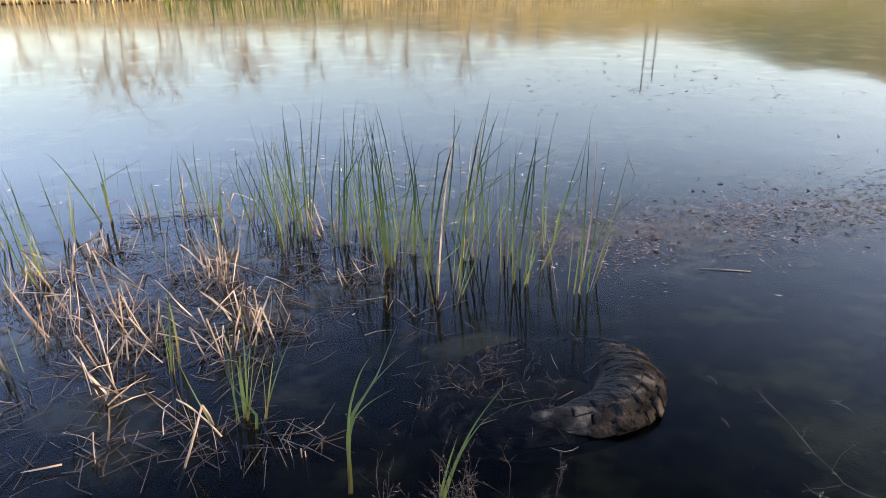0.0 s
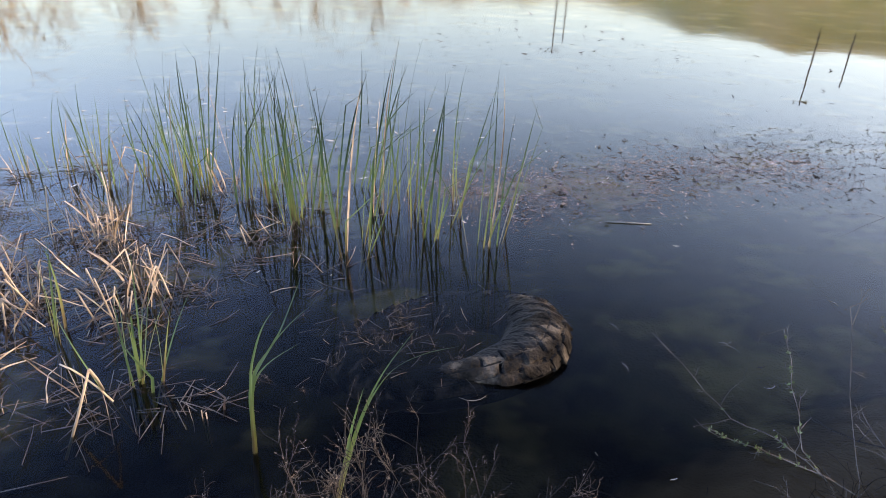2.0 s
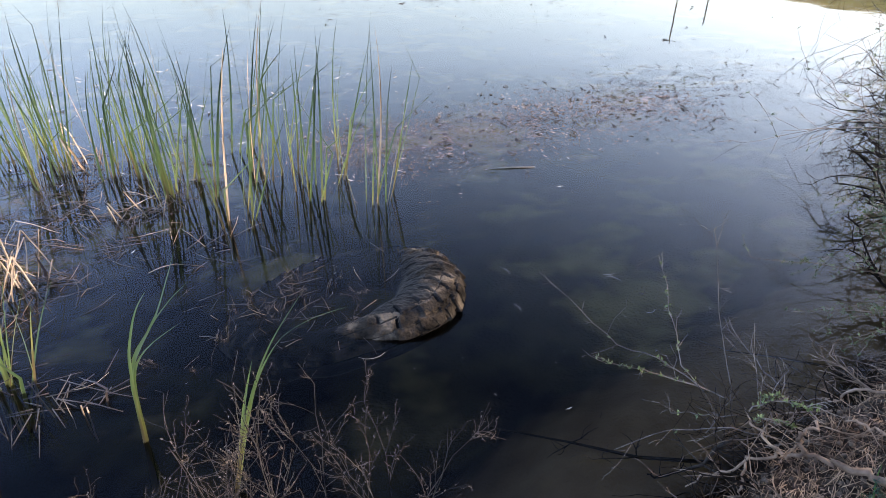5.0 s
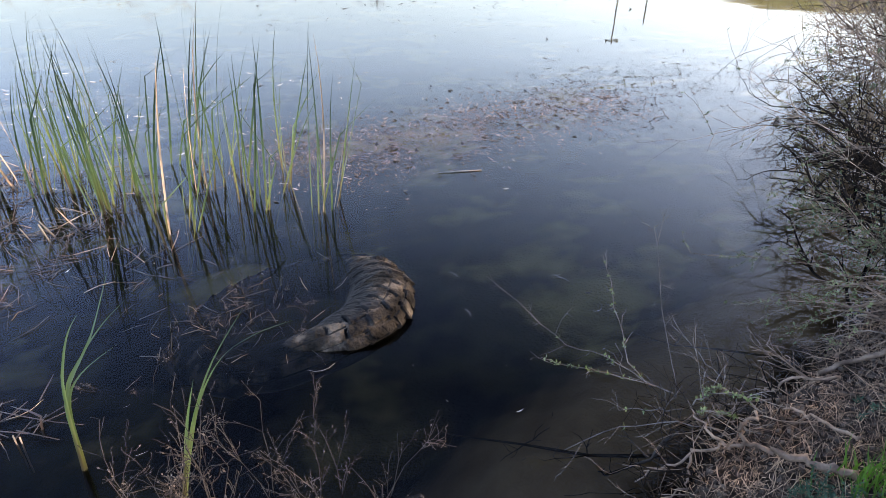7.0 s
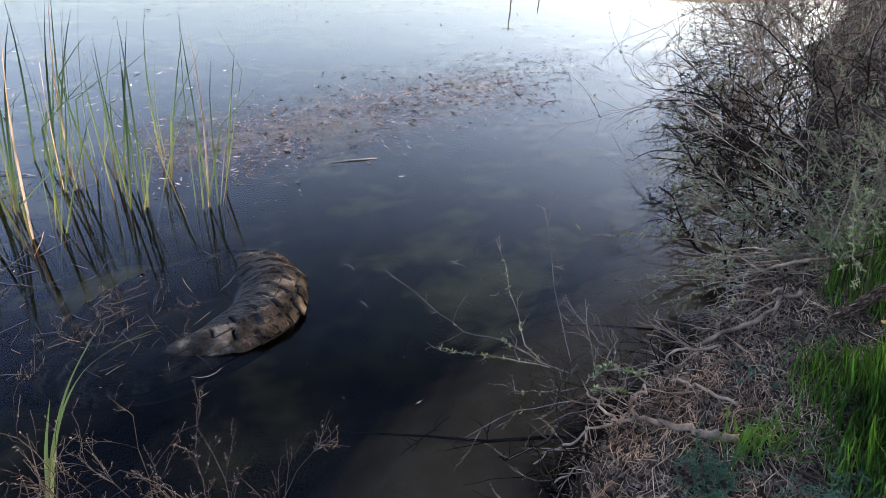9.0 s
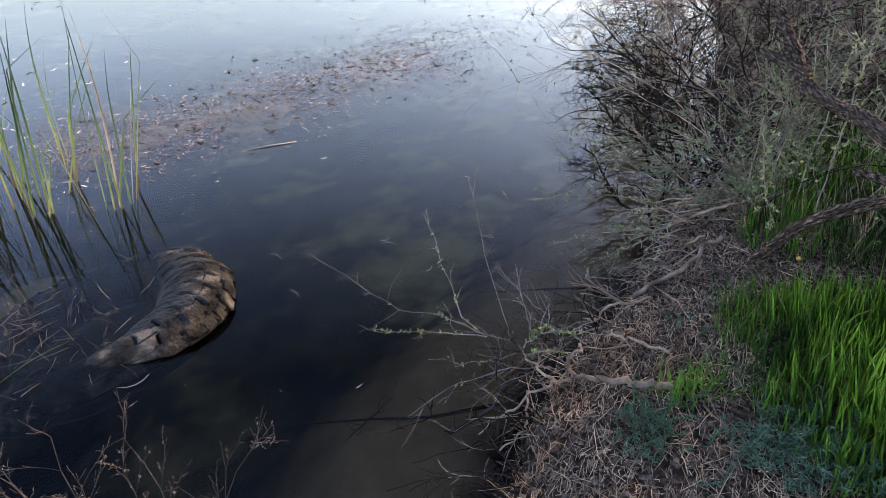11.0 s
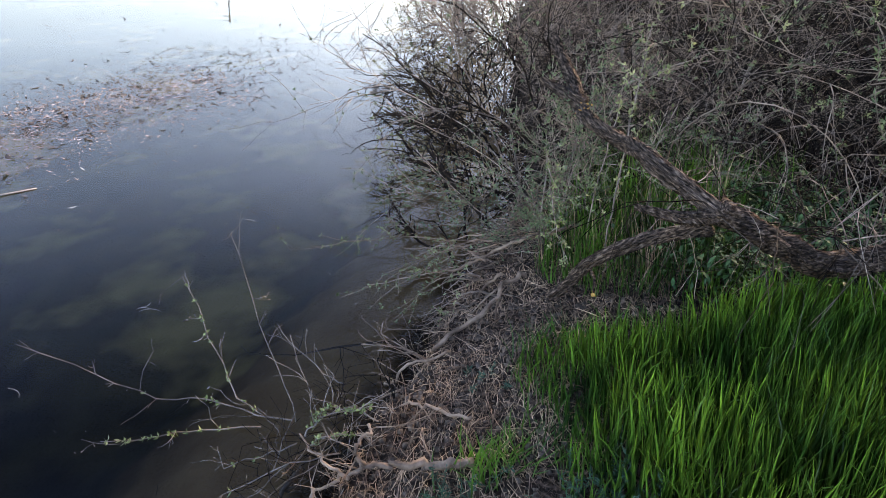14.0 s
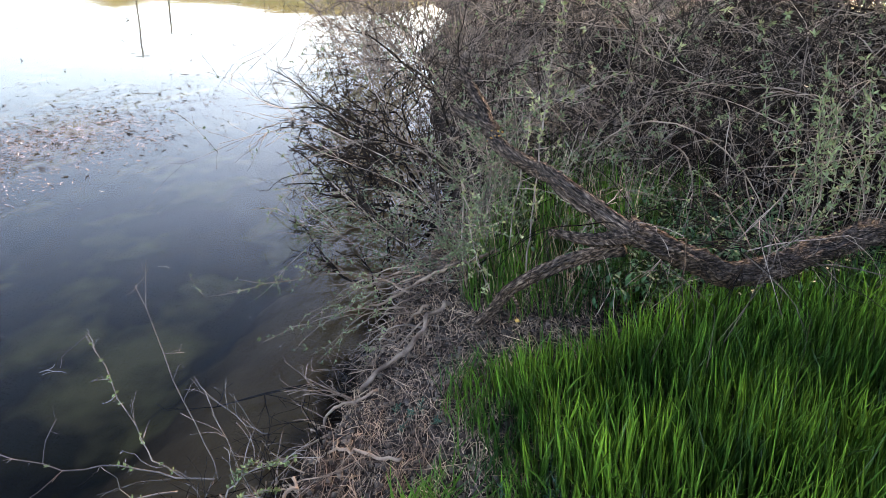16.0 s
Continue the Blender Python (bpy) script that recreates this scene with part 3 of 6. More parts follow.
        for o, f in ((-0.015, 1.0), (out * 0.7, 0.95), (out, 0.7)):
            for du, v in ((-1, 0.425), (1, 0.43), (0.8, low), (-0.75, low - 0.012)):
                g.v.append(tuple(at(ang + du * wide * f, 0.47 + (v - 0.47) * f, o + rng.uniform(-0.006, 0.005))))
        for lv in (0, 4):
            for k in range(4):
                g.f.append((lv + k, lv + (k + 1) % 4, lv + 4 + (k + 1) % 4, lv + 4 + k))
        g.f.append((8, 9, 10, 11))
        part("lug", g, M_LUG, root, smooth=False)


tyre()


# ---- reeds ----
def reed(base, n, tall, lean=(0, 0), spread=0.12, seed=0, label="fresh green cattail shoots standing in the water"):
    """A clump of narrow upright leaves that share a root."""
    rng = random.Random(seed)
    x, y = base
    root = thing("cattail_clump", (x, y, -0.3), label, "reed", "cattails in the pond")
    for _ in range(n):
        s = Shape()
        px, py = x + rng.gauss(0, spread * 0.35), y + rng.gauss(0, spread * 0.35)
        L = 1.2 * tall * rng.uniform(0.6, 1.1) + 0.25
        d = Vector((lean[0] + rng.gauss(0, 0.12), lean[1] + rng.gauss(0, 0.10), 1)).normalized()
        bend = Vector((rng.gauss(0, 0.28) + lean[0], rng.gauss(0, 0.2), -0.06))
        pts = []
        p = Vector((px, py, -0.25))
        k = 9
        kink = rng.randint(5, 8) if rng.random() < 0.25 else 99
        for i in range(k + 1):
            pts.append(p.copy())
            d = (d + bend * (0.16 * (i / k) ** 1.5)).normalized()
            if i == kink:
                d = (d + Vector((rng.gauss(0.5, 0.6), rng.gauss(0, 0.5), -0.25))).normalized()
            p = p + d * (L / k)
        a = rng.uniform(0, math.pi)
        s.blade(pts, (math.cos(a), math.sin(a), 0.05), rng.uniform(0.009, 0.016), 0.5)
        part("leaf", s, M_STRAW if rng.random() < 0.07 else M_REED, root)
    return root


REEDS = [  # x, y, leaves, height, lean
    (-0.16, 3.35, 7, 0.80, 0.12), (-0.06, 3.42, 3, 0.72, 0.1), (-0.64, 3.87, 5, 0.85, 0.1), (-0.84, 3.85, 6, 0.8, 0.05), (-0.97, 3.27, 8, 0.72, 0.05), (-1.20, 3.88, 4, 0.75, 0.02), (-1.31, 3.98, 9, 1.0, 0.0),
    (-1.39, 3.68, 11, 0.98, 0.02), (-1.65, 3.96, 9, 0.95, 0.02), (-1.84, 4.05, 11, 0.98, 0.0), (-2.13, 4.15, 11, 0.98, -0.02), (-2.20, 3.93, 8, 0.9, 0.0), (-2.35, 4.45, 8, 0.8, 0.0), (-2.48, 4.36, 6, 0.7, 0.0),
    (-2.69, 4.42, 6, 0.62, -0.02), (-2.85, 4.22, 7, 0.72, 0.0), (-3.10, 4.59, 5, 0.6, -0.04), (-3.30, 4.45, 5, 0.55, 0.0), (-3.61, 4.56, 4, 0.5, -0.05), (-3.85, 4.38, 6, 0.66, -0.04), (-4.0, 4.05, 4, 0.5, 0.05),
    (-3.72, 3.27, 9, 0.75, -0.05), (-4.36, 3.80, 6, 0.75, 0.0), (-1.80, 1.95, 11, 0.56, 0.08), (-1.67, 4.41, 6, 0.9, 0.0), (-0.49, 3.47, 5, 0.72, 0.12), (-0.27, 4.04, 3, 0.7, 0.1), (-3.15, 2.25, 5, 0.42, -0.08),
    (-0.72, 4.25, 3, 0.7, 0.15), (-0.35, 3.75, 3, 0.75, 0.1), (-0.9, 4.0, 4, 0.8, 0.05), (-0.55, 3.62, 3, 0.7, 0.05), (-1.1, 3.6, 4, 0.75, 0.04), (-1.05, 4.35, 4, 0.75, 0.1), (-2.35, 2.35, 4, 0.5, 0.02)]
for i, (x, y, n, tall, lean) in enumerate(REEDS):
    reed((x, y), n if x > -1.25 else int(n * 1.25), tall * (1.2 if x > -1.25 else 0.92), (lean, 0), 0.11, 100 + i)


def bowed_reed(leaves, seed):
    """A clump of a few long leaves, each along its own bow."""
    rng = random.Random(seed)
    x, y, _ = leaves[0][0]
    root = thing("cattail_clump", (x, y, -0.3), "long green cattail leaves bowing over the water", "reed", "cattails in the pond")
    for line in leaves:
        line = [Vector(p) for p in line]
        line = [line[0] + (line[0] - line[1]).normalized() * 0.25] + line
        pts = []
        for k, (p, q) in enumerate(zip(line, line[1:])):
            a, d = line[max(k - 1, 0)], line[min(k + 2, len(line) - 1)]
            for i in range(4):
                t = i / 4
                pts.append(0.5 * (2 * p + (q - a) * t + (2 * a - 5 * p + 4 * q - d) * t * t + (3 * p - a - 3 * q + d) * t ** 3))
        pts.append(line[-1])
        s = Shape()
        s.blade(pts, (0.9, rng.gauss(0, 0.3), 0.25), rng.uniform(0.013, 0.017), 0.5)
        part("leaf", s, M_REED, root)


bowed_reed([[(-1.207, 1.558, 0.0), (-1.207, 1.578, 0.153), (-1.199, 1.608, 0.307), (-1.126, 1.678, 0.431), (-1.089, 1.708, 0.497), (-1.025, 1.808, 0.652)],
            [(-1.205, 1.560, 0.0), (-1.199, 1.608, 0.307), (-1.134, 1.658, 0.424), (-1.059, 1.698, 0.51), (-0.977, 1.738, 0.573)],
            [(-1.210, 1.556, 0.0), (-1.197, 1.588, 0.325), (-1.175, 1.608, 0.449), (-1.139, 1.618, 0.551), (-1.098, 1.628, 0.614)],
            [(-1.203, 1.565, 0.0), (-1.20, 1.60, 0.26), (-1.15, 1.64, 0.36), (-1.03, 1.70, 0.42)]], 7)
bowed_reed([[(-0.868, 1.286, 0.0), (-0.82, 1.306, 0.221), (-0.772, 1.326, 0.387), (-0.699, 1.366, 0.543), (-0.588, 1.436, 0.677)],
            [(-0.866, 1.288, 0.0), (-0.811, 1.306, 0.244), (-0.756, 1.336, 0.421), (-0.675, 1.376, 0.541), (-0.566, 1.426, 0.576), (-0.443, 1.486, 0.565)],
            [(-0.870, 1.284, 0.0), (-0.83, 1.30, 0.20), (-0.80, 1.32, 0.36), (-0.76, 1.35, 0.50)]], 8)


# ---- dead reeds ----
def dead_reed(base, n, tall, seed):
    """A broken, sun-bleached clump of last year's stalks, some folded over."""
    rng = random.Random(seed)
    x, y = base
    root = thing("dead_reed_clump", (x, y, -0.2), "broken straw-coloured dead reed stalks in the water", "dead reed", "dead reeds in the pond")
    for _ in range(n):
        s = Shape()
        p = Vector((x + rng.gauss(0, 0.06), y + rng.gauss(0, 0.05), -0.15))
        d = Vector((rng.gauss(0, 0.24), rng.gauss(0, 0.2), 1)).normalized()
        L = tall * rng.uniform(0.4, 1.15) + 0.13
        pts = wander(rng, p, d, L, 4, 0.04)
        r = rng.choice((0.0018, 0.0025, 0.0035, 0.0055))
        s.tube(pts, taper(r, r * 0.8, len(pts)), 5)
        if rng.random() < 0.33:   # folded: the upper half hangs down to the water
            q = pts[-1]
            a = rng.uniform(0, 2 * math.pi)
            k = rng.uniform(0.08, 0.28)
            e = Vector((q.x + math.cos(a) * k, q.y + math.sin(a) * k, rng.uniform(0.0, 0.08)))
            s.tube([q, q.lerp(e, 0.5) + Vector((0, 0, 0.01)), e], [r * 0.8, r * 0.7, r * 0.4], 5)
        part("stalk", s, M_STRAW, root)
    for _ in range(max(2, n // 2)):   # flat withered leaves, bent and twisted
        s = Shape()
        p = Vector((x + rng.gauss(0, 0.07), y + rng.gauss(0, 0.06), -0.05))
        pts = wander(rng, p, (rng.gauss(0, 0.4), rng.gauss(0, 0.35), 1), tall * rng.uniform(0.6, 1.4) + 0.05, 4, 0.12)
        if rng.random() < 0.7:
            a, k = rng.uniform(0, 2 * math.pi), rng.uniform(0.08, 0.26)
            q = pts[-1]
            e = Vector((q.x + math.cos(a) * k, q.y + math.sin(a) * k, rng.uniform(0.004, 0.10)))
            pts += [q.lerp(e, 0.4) + Vector((0, 0, 0.01)), q.lerp(e, 0.75), e]
        b = rng.uniform(0, math.pi)
        s.blade(pts, (math.cos(b), math.sin(b), rng.gauss(0, 0.3)), rng.uniform(0.008, 0.017), 0.35)
        part("withered_leaf", s, M_STRAW if rng.random() < 0.75 else M_WETSTRAW, root)
    for _ in range(max(2, n // 3)):   # fallen stalks that lie across the foot of the clump
        s = Shape()
        a, L, r = rng.uniform(0, 2 * math.pi), rng.uniform(0.12, 0.36), rng.choice((0.0015, 0.0022, 0.003, 0.0048))
        p = Vector((x + rng.gauss(0, 0.09), y + rng.gauss(0, 0.09), rng.uniform(0.004, 0.09)))
        e = p + Vector((math.cos(a) * L, math.sin(a) * L, -p.z * rng.uniform(0.2, 1.0)))
        bow = Vector((rng.gauss(0, 0.02), rng.gauss(0, 0.02), rng.uniform(0, 0.014)))
        s.tube([p, p.lerp(e, 0.3) + bow * 0.8, p.lerp(e, 0.65) + bow, e], [r, r * 0.95, r * 0.8, r * 0.3], 5)
        part("stalk", s, M_STRAW if rng.random() < 0.6 else M_WETSTRAW, root)
    mat = Shape()
    for _ in range(22):
        a, L = rng.uniform(0, 2 * math.pi), rng.uniform(0.05, 0.2)
        p = Vector((x + rng.gauss(0, 0.08), y + rng.gauss(0, 0.07), rng.uniform(0.0, 0.035)))
        mat.tube([p, p + Vector((math.cos(a) * L, math.sin(a) * L, rng.uniform(-0.01, 0.01)))], [0.0025, 0.0015], 4)
    tagged(part("rotting_stubble", mat, M_WETSTRAW, root, "dark reddish rotting stubble"), kind="stuff")


DEAD = [(-3.60, 3.74, 10, 0.22), (-3.44, 3.80, 6, 0.2), (-3.59, 4.43, 4, 0.22), (-3.19, 4.58, 5, 0.2), (-2.50, 3.35, 18, 0.30), (-2.63, 3.62, 14, 0.34), (-2.35, 3.2, 10, 0.2), (-3.56, 3.28, 16, 0.30), (-2.93, 2.87, 16, 0.30),
        (-3.11, 2.60, 16, 0.32), (-2.72, 2.40, 20, 0.30), (-2.62, 2.63, 14, 0.25), (-3.70, 3.05, 10, 0.28), (-2.12, 2.79, 14, 0.30), (-1.93, 2.74, 12, 0.26), (-2.08, 2.50, 12, 0.28), (-1.58, 3.40, 7, 0.16), (-2.03, 4.27, 4, 0.24),
        (-2.55, 2.10, 9, 0.25), (-2.81, 3.33, 8, 0.3), (-3.15, 1.95, 8, 0.25), (-1.96, 1.85, 5, 0.24), (-1.52, 1.81, 5, 0.08), (-2.34, 1.72, 3, 0.22), (-3.3, 2.8, 8, 0.22), (-2.25, 3.0, 8, 0.2)]
for i, (x, y, n, tall) in enumerate(DEAD):
    dead_reed((x, y), max(3, int(n * 0.6)), tall, 300 + i)

def folded_stalk(legs, r):
    """One stout stalk snapped over at its top."""
    root = thing("folded_reed", legs[0], "stout bleached reed stalk snapped over its own top", "dead reed", "dead reeds in the pond")
    for a, b in zip(legs, legs[1:]):
        s = Shape()
        a, b = Vector(a), Vector(b)
        s.tube([a, a.lerp(b, 0.5) + Vector((0.004, 0, 0.003)), b], [r, r * 0.95, r * 0.8], 6)
        part("stalk", s, M_STRAW, root)


folded_stalk([(-1.99, 1.645, -0.12), (-1.821, 1.672, 0.312), (-1.834, 1.752, 0.15)], 0.0065)
folded_stalk([(-1.80, 1.74, 0.10), (-1.90, 1.75, 0.22), (-1.976, 1.752, 0.276)], 0.004)

rng = random.Random(11)
wet_or_shaded, dry = Shape(), Shape()
for _ in range(1500):
    x, y = rng.gauss(-2.75, 0.85), rng.gauss(2.95, 0.85)
    if rng.random() < 0.18:
        x, y = rng.gauss(-1.7, 0.5), rng.gauss(3.5, 0.5)
    if x > -0.9 or y < 1.1 or (x > -1.6 and y < 2.7):
        continue
    a, L = rng.uniform(0, math.pi), rng.uniform(0.04, 0.30)
    z = rng.uniform(0.001, 0.014)
    r = rng.uniform(0.0007, 0.0021)
    p = Vector((x, y, z))
    e = p + Vector((math.cos(a) * L, math.sin(a) * L, rng.uniform(-0.01, 0.02)))
    mid = p.lerp(e, 0.5) + Vector((rng.gauss(0, 0.014), rng.gauss(0, 0.014), 0.003))
    (dry if rng.random() < 0.12 else wet_or_shaded).tube([p, mid, e], [r, r, r * 0.6], 4)
for _ in range(110):   # broken pinkish straws round the tyre
    x, y = rng.gauss(-0.72, 0.2), rng.gauss(2.35, 0.22)
    a, L, r = rng.uniform(0, math.pi), rng.uniform(0.02, 0.13), rng.choice((0.0006, 0.0009, 0.0014))
    p = Vector((x, y, rng.uniform(0.001, 0.012)))
    e = p + Vector((math.cos(a) * L, math.sin(a) * L, rng.uniform(-0.008, 0.025)))
    (dry if rng.random() < 0.2 else wet_or_shaded).tube([p, p.lerp(e, 0.5) + Vector((rng.gauss(0, 0.005), rng.gauss(0, 0.005), 0.002)), e], [r, r, r * 0.6], 4)
stuff("floating_dead_reeds", wet_or_shaded, M_WETSTRAW, "mat of soaked brown reed stalks floating on the water", "reed litter")
stuff("floating_straw", dry, M_DRYSTRAW, "pale dry reed stalks lying on the floating mat", "reed litter")


# ---- floating litter ----
def bits(n, seed, place, size, up=0.004, wide=(0.04, 0.06, 0.09, 0.2)):
    s = Shape()
    rng = random.Random(seed)
    for _ in range(n):
        q = place(rng)
        if q is None:
            continue
        a, L = rng.uniform(0, 2 * math.pi), size * rng.choice((0.5, 0.7, 0.9, 1.0, 1.3, 2.2)) * rng.uniform(0.7, 1.3)
        d = Vector((math.cos(a), math.sin(a), rng.uniform(-0.1, 0.2)))
        s.leaf((q[0], q[1], up + rng.uniform(0, 0.004)), d, Vector((-d.y, d.x, rng.uniform(-0.5, 0.5))), L, L * rng.choice(wide))
    return s


def raft(rng):
    """A loose drift of litter, thickest along its middle."""
    u = rng.uniform(-1, 1)
    x, y = 1.3 + 1.75 * u + rng.gauss(0, 0.15), 4.62 + 0.15 * u + rng.gauss(0, 0.36) + 0.2 * math.sin(2.3 * u)
    return x, y


def dark_raft(rng):
    x = rng.gauss(3.4, 0.85)
    return x, 5.4 + 0.1 * (x - 3) + rng.gauss(0, 0.55)


stuff("drifting_leaves", bits(11000, 21, raft, 0.0175, wide=(0.05, 0.08, 0.12, 0.22)), M_LITTER, "raft of pinkish brown dead leaves drifting on the water", "leaf litter")
stuff("algae_scum", bits(30000, 27, raft, 0.009, 0.001), M_SCUM, "thin reddish film of plant crumbs on the water", "algae")
stuff("drifting_leaf_crumbs", bits(2600, 28, raft, 0.024, wide=(0.1, 0.2, 0.35, 0.5)), M_DARKLITTER, "dark leaf scraps among the drifting litter", "leaf litter")
stuff("drifting_dark_leaves", bits(3200, 22, dark_raft, 0.025, wide=(0.1, 0.16, 0.22, 0.3)), M_DARKLITTER, "scattered dark leaves drifting on the water", "leaf litter")
stuff("drifting_pale_bits", bits(1700, 23, lambda r: (r.gauss(-2.0, 1.5), 5.7 + r.gauss(0, 0.9)), 0.034), M_FLUFF, "pale plant scraps floating behind the reeds", "leaf litter")
stuff("far_drifting_leaves", bits(1500, 24, lambda r: (r.gauss(2.2, 2.0), r.gauss(11.5, 2.4)), 0.05), M_DARKLITTER, "dark leaves floating far out on the pond", "leaf litter")
stuff("far_pale_bits", bits(420, 25, lambda r: (r.choice((r.gauss(-7, 0.9), r.gauss(-2.5, 1.8))), r.gauss(18.0, 2.2)), 0.085), M_FLUFF, "pale scraps floating far out on the pond", "leaf litter")
stuff("floating_specks", bits(70, 26, lambda r: (r.uniform(-1.2, 2.2), r.uniform(1.4, 3.9)), 0.02), M_PALELITTER, "tiny pale seeds scattered on the open water", "leaf litter")

stick = Shape()
stick.tube([(0.75, 3.745, 0.004), (0.9, 3.735, 0.006), (1.07, 3.72, 0.004)], [0.0035, 0.004, 0.003], 6)
tagged(part("floating_stick", stick, M_PALELITTER, None), "straight pale reed stalk floating on open water", "stick")


for k, (x, y, a, L) in enumerate([(0.46, 2.44, 1.9, 0.09), (0.42, 2.10, 1.7, 0.08), (1.79, 2.70, 2.0, 0.07), (1.0, 2.30, 0.2, 0.05), (0.98, 2.30, 2.5, 0.06), (-0.33, 1.86, 0.1, 0.13), (1.05, 1.95, 0.3, 0.07), (1.0, 2.27, 2.4, 0.1)]):
    c = Shape()
    rng = random.Random(260 + k)
    c.tube([Vector((x + math.cos(a + 0.7 * (u - 0.5)) * L * (u - 0.5), y + math.sin(a + 0.9 * (u - 0.5)) * L * (u - 0.5), 0.004)) for u in (0, 0.25, 0.5, 0.75, 1)], [0.0006, 0.0011, 0.0012, 0.0011, 0.0006], 4)
    tagged(part("floating_straw_scrap", c, M_PALELITTER, None), "small curled pale straw floating on open water", "straw", "floating scraps")


def floating_leaf(x, y, size, n, seed):
    """A dark dead leaf clump, curled up from the water."""
    rng = random.Random(seed)
    s = Shape()
    for _ in range(n):
        a = rng.uniform(0, 2 * math.pi)
        d = Vector((math.cos(a), math.sin(a), rng.uniform(0.0, 0.4)))
        s.leaf((x + rng.gauss(0, size * 0.3), y + rng.gauss(0, size * 0.15), 0.003), d, Vector((-d.y, d.x, rng.uniform(-0.4, 0.4))), size * rng.uniform(0.4, 0.8), size * 0.25)
    tagged(part("floating_leaf", s, M_DARKLITTER, None), "dark curled dead leaf floating on the water", "leaf", "floating scraps")


floating_leaf(4.09, 4.15, 0.16, 9, 271)
floating_leaf(1.07, 2.11, 0.035, 4, 272)


# ---- dry weeds at the near edge ----
def dry_weed(base, n, tall, seed, reach=0.25, label="dry brown weed with curled seed heads at the water's edge"):
    rng = random.Random(seed)
    x, y = base
    root = thing("dry_weed", (x, y, -0.15), label, "weed", "dry weeds")
    for _ in range(n):
        s, tips = Shape(), []
        p = Vector((x + rng.gauss(0, reach * 0.5), y + rng.gauss(0, reach * 0.4), -0.1))
        branch(s, rng, p, (rng.gauss(0, 0.3), rng.gauss(0.1, 0.3), 1), tall * rng.uniform(0.55, 1.15) + 0.1, rng.choice((0.0012, 0.0016, 0.0022)), 2, 0.14, (0, 0, 0), 5, 0.75, 0.36, tips, 4)
        stem = part("stem", s, M_PALETWIG if rng.random() < 0.7 else M_DEADWEED, root)
        heads = Shape()
        for q, d in tips:
            if rng.random() < 0.34 and q.z > 0.03:
                a = Vector((rng.gauss(0, 1), rng.gauss(0, 1), rng.gauss(0.2, 1))).normalized()
                heads.leaf(q, (d + a).normalized(), a.cross(d) + Vector((0, 0, 0.01)), rng.uniform(0.006, 0.014), rng.uniform(0.0025, 0.006))
        if heads.v:
            tagged(part("seed_heads", heads, M_SEED, stem, "pale curled seed heads"), kind="stuff")


dry_weed((-0.74, 0.98), 18, 0.50, 31, 0.30)
dry_weed((-0.42, 1.12), 9, 0.36, 32, 0.24)
dry_weed((-0.98, 0.92), 10, 0.42, 33, 0.25)
dry_weed((-0.60, 2.35), 8, 0.10, 34, 0.35, "low tangle of dry weed at the water surface")
dry_weed((-0.95, 2.1), 5, 0.10, 35, 0.3, "low tangle of dry weed at the water surface")


